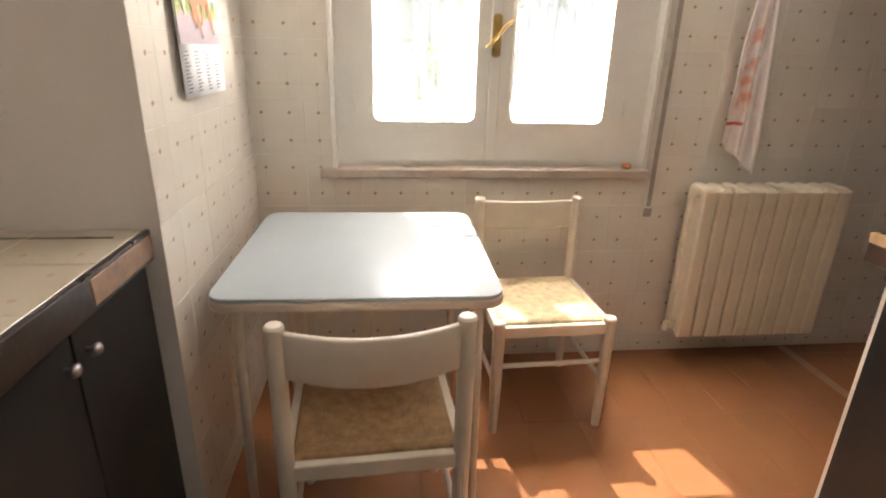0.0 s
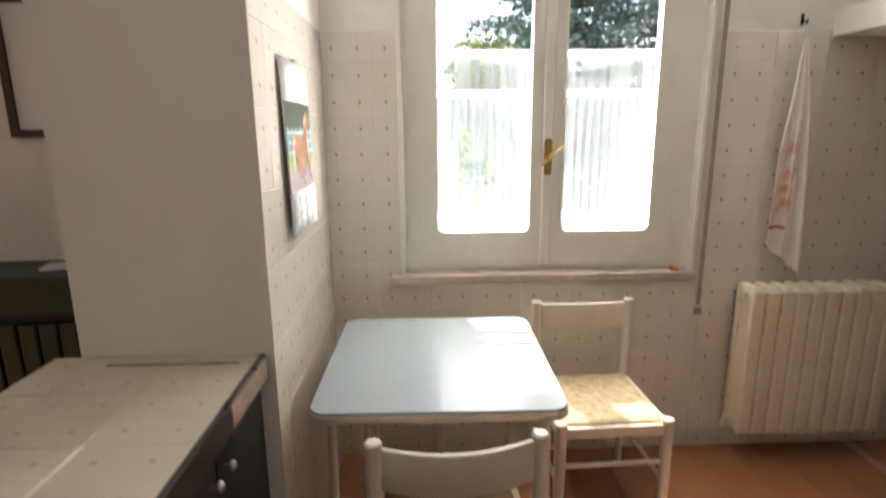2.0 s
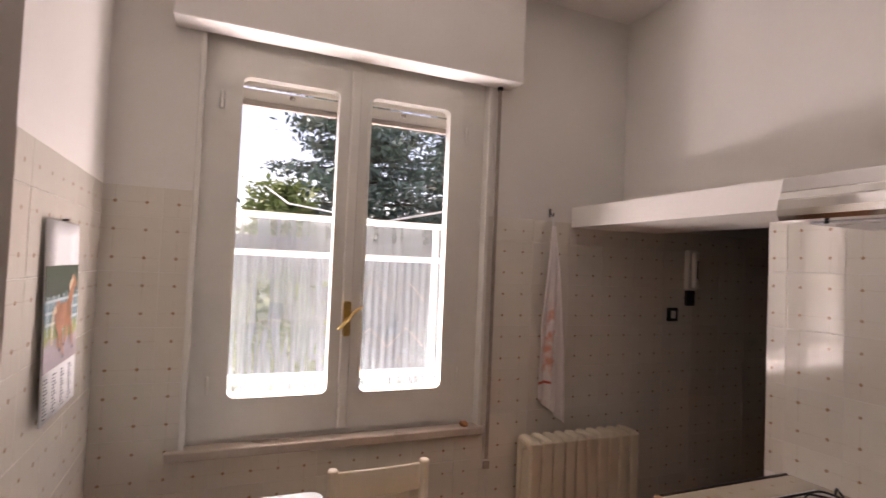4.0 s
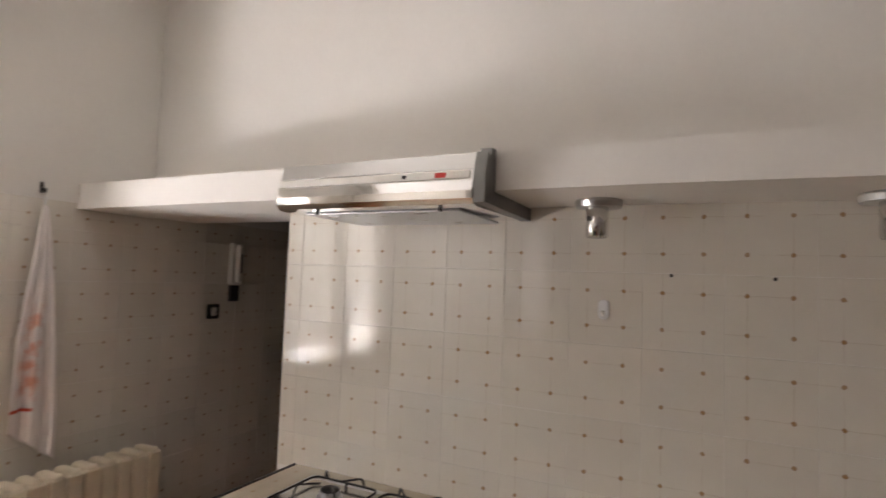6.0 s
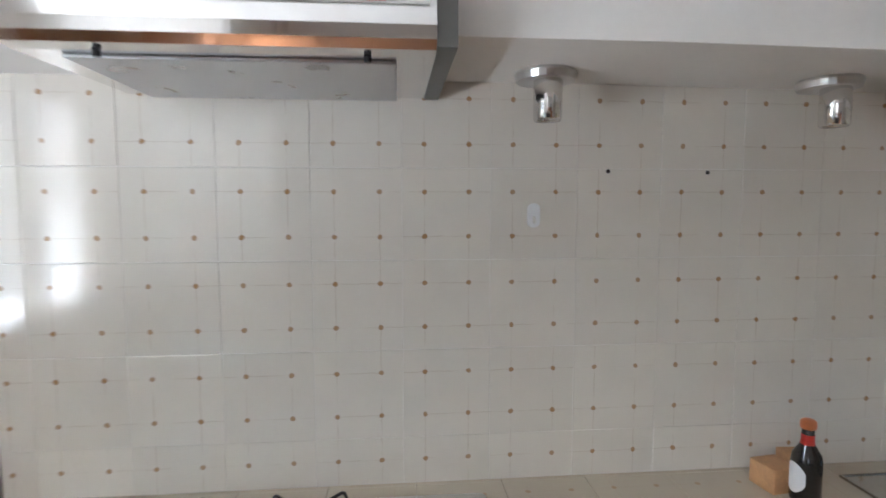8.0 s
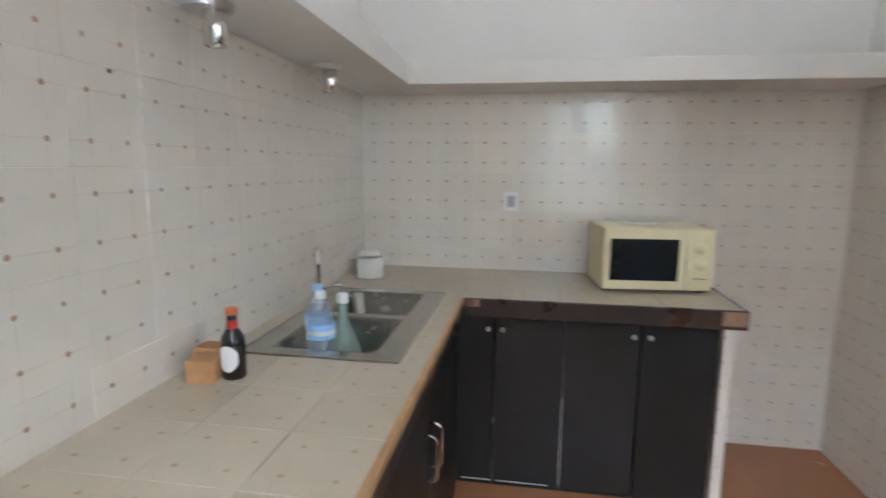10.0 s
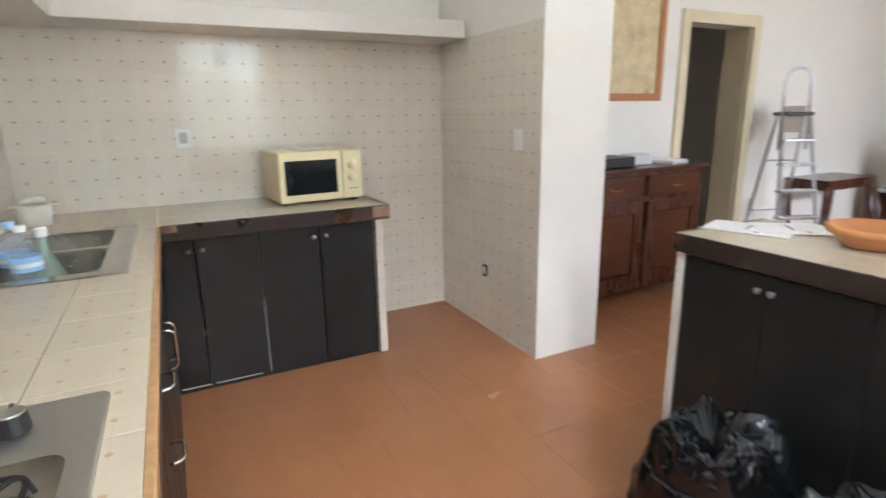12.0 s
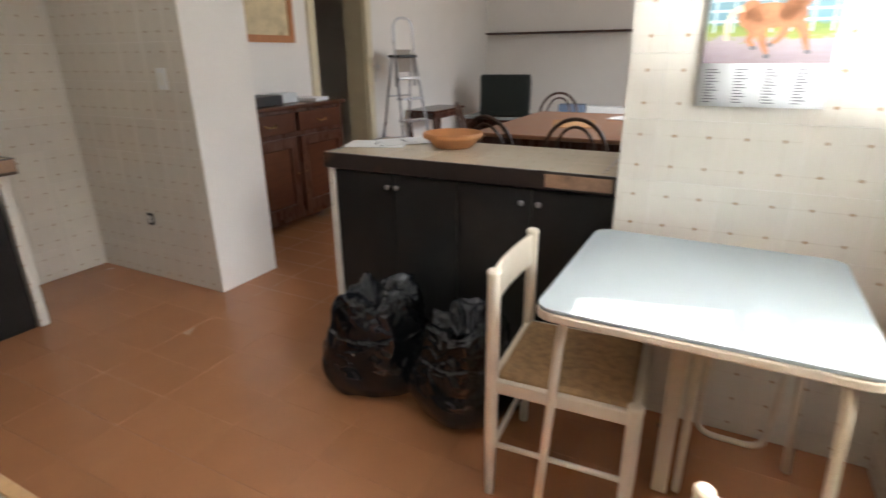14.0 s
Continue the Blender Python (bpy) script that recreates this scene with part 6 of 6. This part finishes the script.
def build_dining_table():
    t = thing("dining_table", pose(-3.05, 2.62, 0), "large brown wooden dining table with papers", "table")
    part("tabletop", slab(rrect(-0.85, -0.70, 0.85, 0.70, 0.03), 0.725, 0.755, 0.006), M["mahog"], t)
    part("apron", bbox(-0.76, -0.61, 0.64, 0.76, 0.61, 0.724, 0.004), M["walnut"], t)
    for sx in (-1, 1):
        for sy in (-1, 1):
            part("leg", lathe([(0, 0), (0.028, 0), (0.035, 0.1), (0.03, 0.5), (0.045, 0.64), (0, 0.641)], 16, at=(sx * 0.72, sy * 0.57, 0)), M["walnut"], t)
    for x, y, r, w, h in ((-2.95, 2.5, 15, 0.5, 0.35), (-3.5, 2.9, -20, 0.3, 0.4)):
        p = tagged(part("paper_sheet", bbox(-w / 2, -h / 2, 0, w / 2, h / 2, 0.006, 0.001), M["cork"] if r > 0 else M["paper"]), "flat sheet lying on the dining table", "paper")
        p.matrix_world = pose(x, y, 0.7555, 0, 0, r)


build_dining_table()


def build_bentwood(m):
    c = thing("bentwood_chair", m, "dark bentwood chair with a double-hoop back at the dining table", "chair", "bentwood chairs round the dining table")
    part("seat", lathe([(0, 0.445), (0.19, 0.445), (0.205, 0.455), (0.205, 0.47), (0.195, 0.475), (0.17, 0.468), (0, 0.466)], 32), M["bentwood"], c, smooth=True)
    for k, (w, z) in enumerate(((0.20, 0.91), (0.125, 0.86))):
        pts = []
        for i in range(25):
            a = math.pi * i / 24
            pts.append((w * math.cos(a) * (1 if i not in (0, 24) else 0.96), -0.19 - 0.05 * math.sin(a), 0.68 + (z - 0.68) * math.sin(a)))
        low = [(w * 0.92, -0.13 - 0.03 * k, 0.46), (w * 0.98, -0.165, 0.56)]
        part("back_hoop", sweep(low + pts + [(-p[0], p[1], p[2]) for p in low[::-1]], 0.0135 if k == 0 else 0.0105, 10), M["bentwood"], c, smooth=True)
    for sx, sy in ((-1, -1), (1, -1), (-1, 1), (1, 1)):
        part("leg", sweep([(sx * 0.15, sy * 0.14, 0.445), (sx * 0.17, sy * 0.165, 0.25), (sx * 0.19, sy * 0.19, 0)], [0.017, 0.016, 0.012], 10), M["bentwood"], c, smooth=True)
    part("leg_ring", sweep([(0.165 * math.cos(2 * math.pi * i / 28), 0.16 * math.sin(2 * math.pi * i / 28), 0.24) for i in range(28)], 0.009, 8, closed=True), M["bentwood"], c, smooth=True)
    return c


first = build_bentwood(pose(-2.12, 2.20, 0, 0, 0, 78))
for x, y, r in ((-2.20, 2.72, 98), (-4.05, 2.02, -85), (-2.88, 1.72, 20), (-4.05, 3.0, -95)):
    copy_thing(first, pose(x, y, 0, 0, 0, r))


# ---- tiles of walls and floor ----
def tiled(name, label, m):
    return thing(name, m, label, "wall tiles", kind="structure")


EYE = pose(0, 0, 0)
LBL = "cream glazed wall tiles with small tan dots"
ROW = 1.588 - 8 * 0.1995
# plane poses: local x along the wall, local y up
hob_side = tiled("wall_tiles_hob", LBL, Matrix(((0, 0, -1, 2.0), (-1, 0, 0, 0), (0, 1, 0, 0), (0, 0, 0, 1))))
lay(hob_side, EYE, (-3.38, 0.86, 0.0, 1.805), (-1.479, 0.153), (0.203, 0.2085), [], M["tile"])
back_side = tiled("wall_tiles_back", LBL, Matrix(((-1, 0, 0, 0), (0, 0, 1, 0.0), (0, 1, 0, 0), (0, 0, 0, 1))))
lay(back_side, EYE, (-2.0, 0.0, 0.40, SHB), (-0.999, ROW), (0.1985, 0.1995), [(-2.0, -0.1, -0.30, 0.82)], M["tile"])
pier_side = tiled("wall_tiles_pier", LBL, Matrix(((0, 0, 1, -0.40), (1, 0, 0, 0), (0, 1, 0, 0), (0, 0, 0, 1))))
lay(pier_side, EYE, (0.0, 0.0, 1.12, SHB), (0.0, ROW), (0.2, 0.1995), [], M["tile"])
cal_side = tiled("wall_tiles_calendar", LBL, Matrix(((0, 0, 1, -0.35), (1, 0, 0, 0), (0, 1, 0, 0), (0, 0, 0, 1))))
lay(cal_side, EYE, (3.30, 0.0, YW, TOPZ), (YW - 5 * 0.2085 + 0.046, 0.089), (0.2085, 0.2036), [], M["tile"])
win_side = tiled("wall_tiles_window", LBL, Matrix(((1, 0, 0, 0), (0, 0, -1, YW), (0, 1, 0, 0), (0, 0, 0, 1))))
lay(win_side, EYE, (-0.35, 0.0, WX0 - 0.015, TOPZ), (-0.363, 0.089), (0.207, 0.2036), [], M["tile"])
lay(win_side, EYE, (WX0 - 0.015, 0.0, WX1 + 0.015, WZ0 - 0.03), (-0.156, 0.089), (0.205, 0.2036), [], M["tile"])
lay(win_side, EYE, (WX1 + 0.015, 0.0, 3.2, TOPZ), (1.243, 0.089), (0.2125, 0.2036), [], M["tile"])
# floor tiles: kitchen as pieces, the rooms beyond as one sheet of tiles
lay(floor, EYE, (-0.45, 0.0, 2.0, YW), (0.042, 0.12), (0.20, 0.40), [], M["floor"], gap=0.0005, t=0.002)


def far_floor():
    verts, faces = [], []
    for i in range(-31, -1):
        for j in range(-6, 11):
            x, y, g = 0.042 + i * 0.2, 0.12 + j * 0.4, 0.0015
            if y > YW or x > -0.46:
                continue
            n = len(verts)
            verts += [(x + g, y + g, 0), (x + 0.2 - g, y + g, 0), (x + 0.2 - g, min(YW, y + 0.4) - g, 0), (x + g, min(YW, y + 0.4) - g, 0)]
            faces.append((n, n + 1, n + 2, n + 3))
    for j in range(8, 11):
        for i in range(10, 20):
            x, y, g = 0.042 + i * 0.2, 0.12 + j * 0.4, 0.0015
            n = len(verts)
            verts += [(x + g, y + g, 0), (x + 0.2 - g, y + g, 0), (x + 0.2 - g, min(YW, y + 0.4) - g, 0), (x + g, min(YW, y + 0.4) - g, 0)]
            faces.append((n, n + 1, n + 2, n + 3))
    me = bpy.data.meshes.new("floor_tiles_beyond")
    me.from_pydata(verts, [], faces)
    me.materials.append(M["floor"])
    tagged(new("floor_tiles_beyond", me), "glossy red-brown clay floor tiles of the dining room", "floor tiles", kind="stuff")


far_floor()
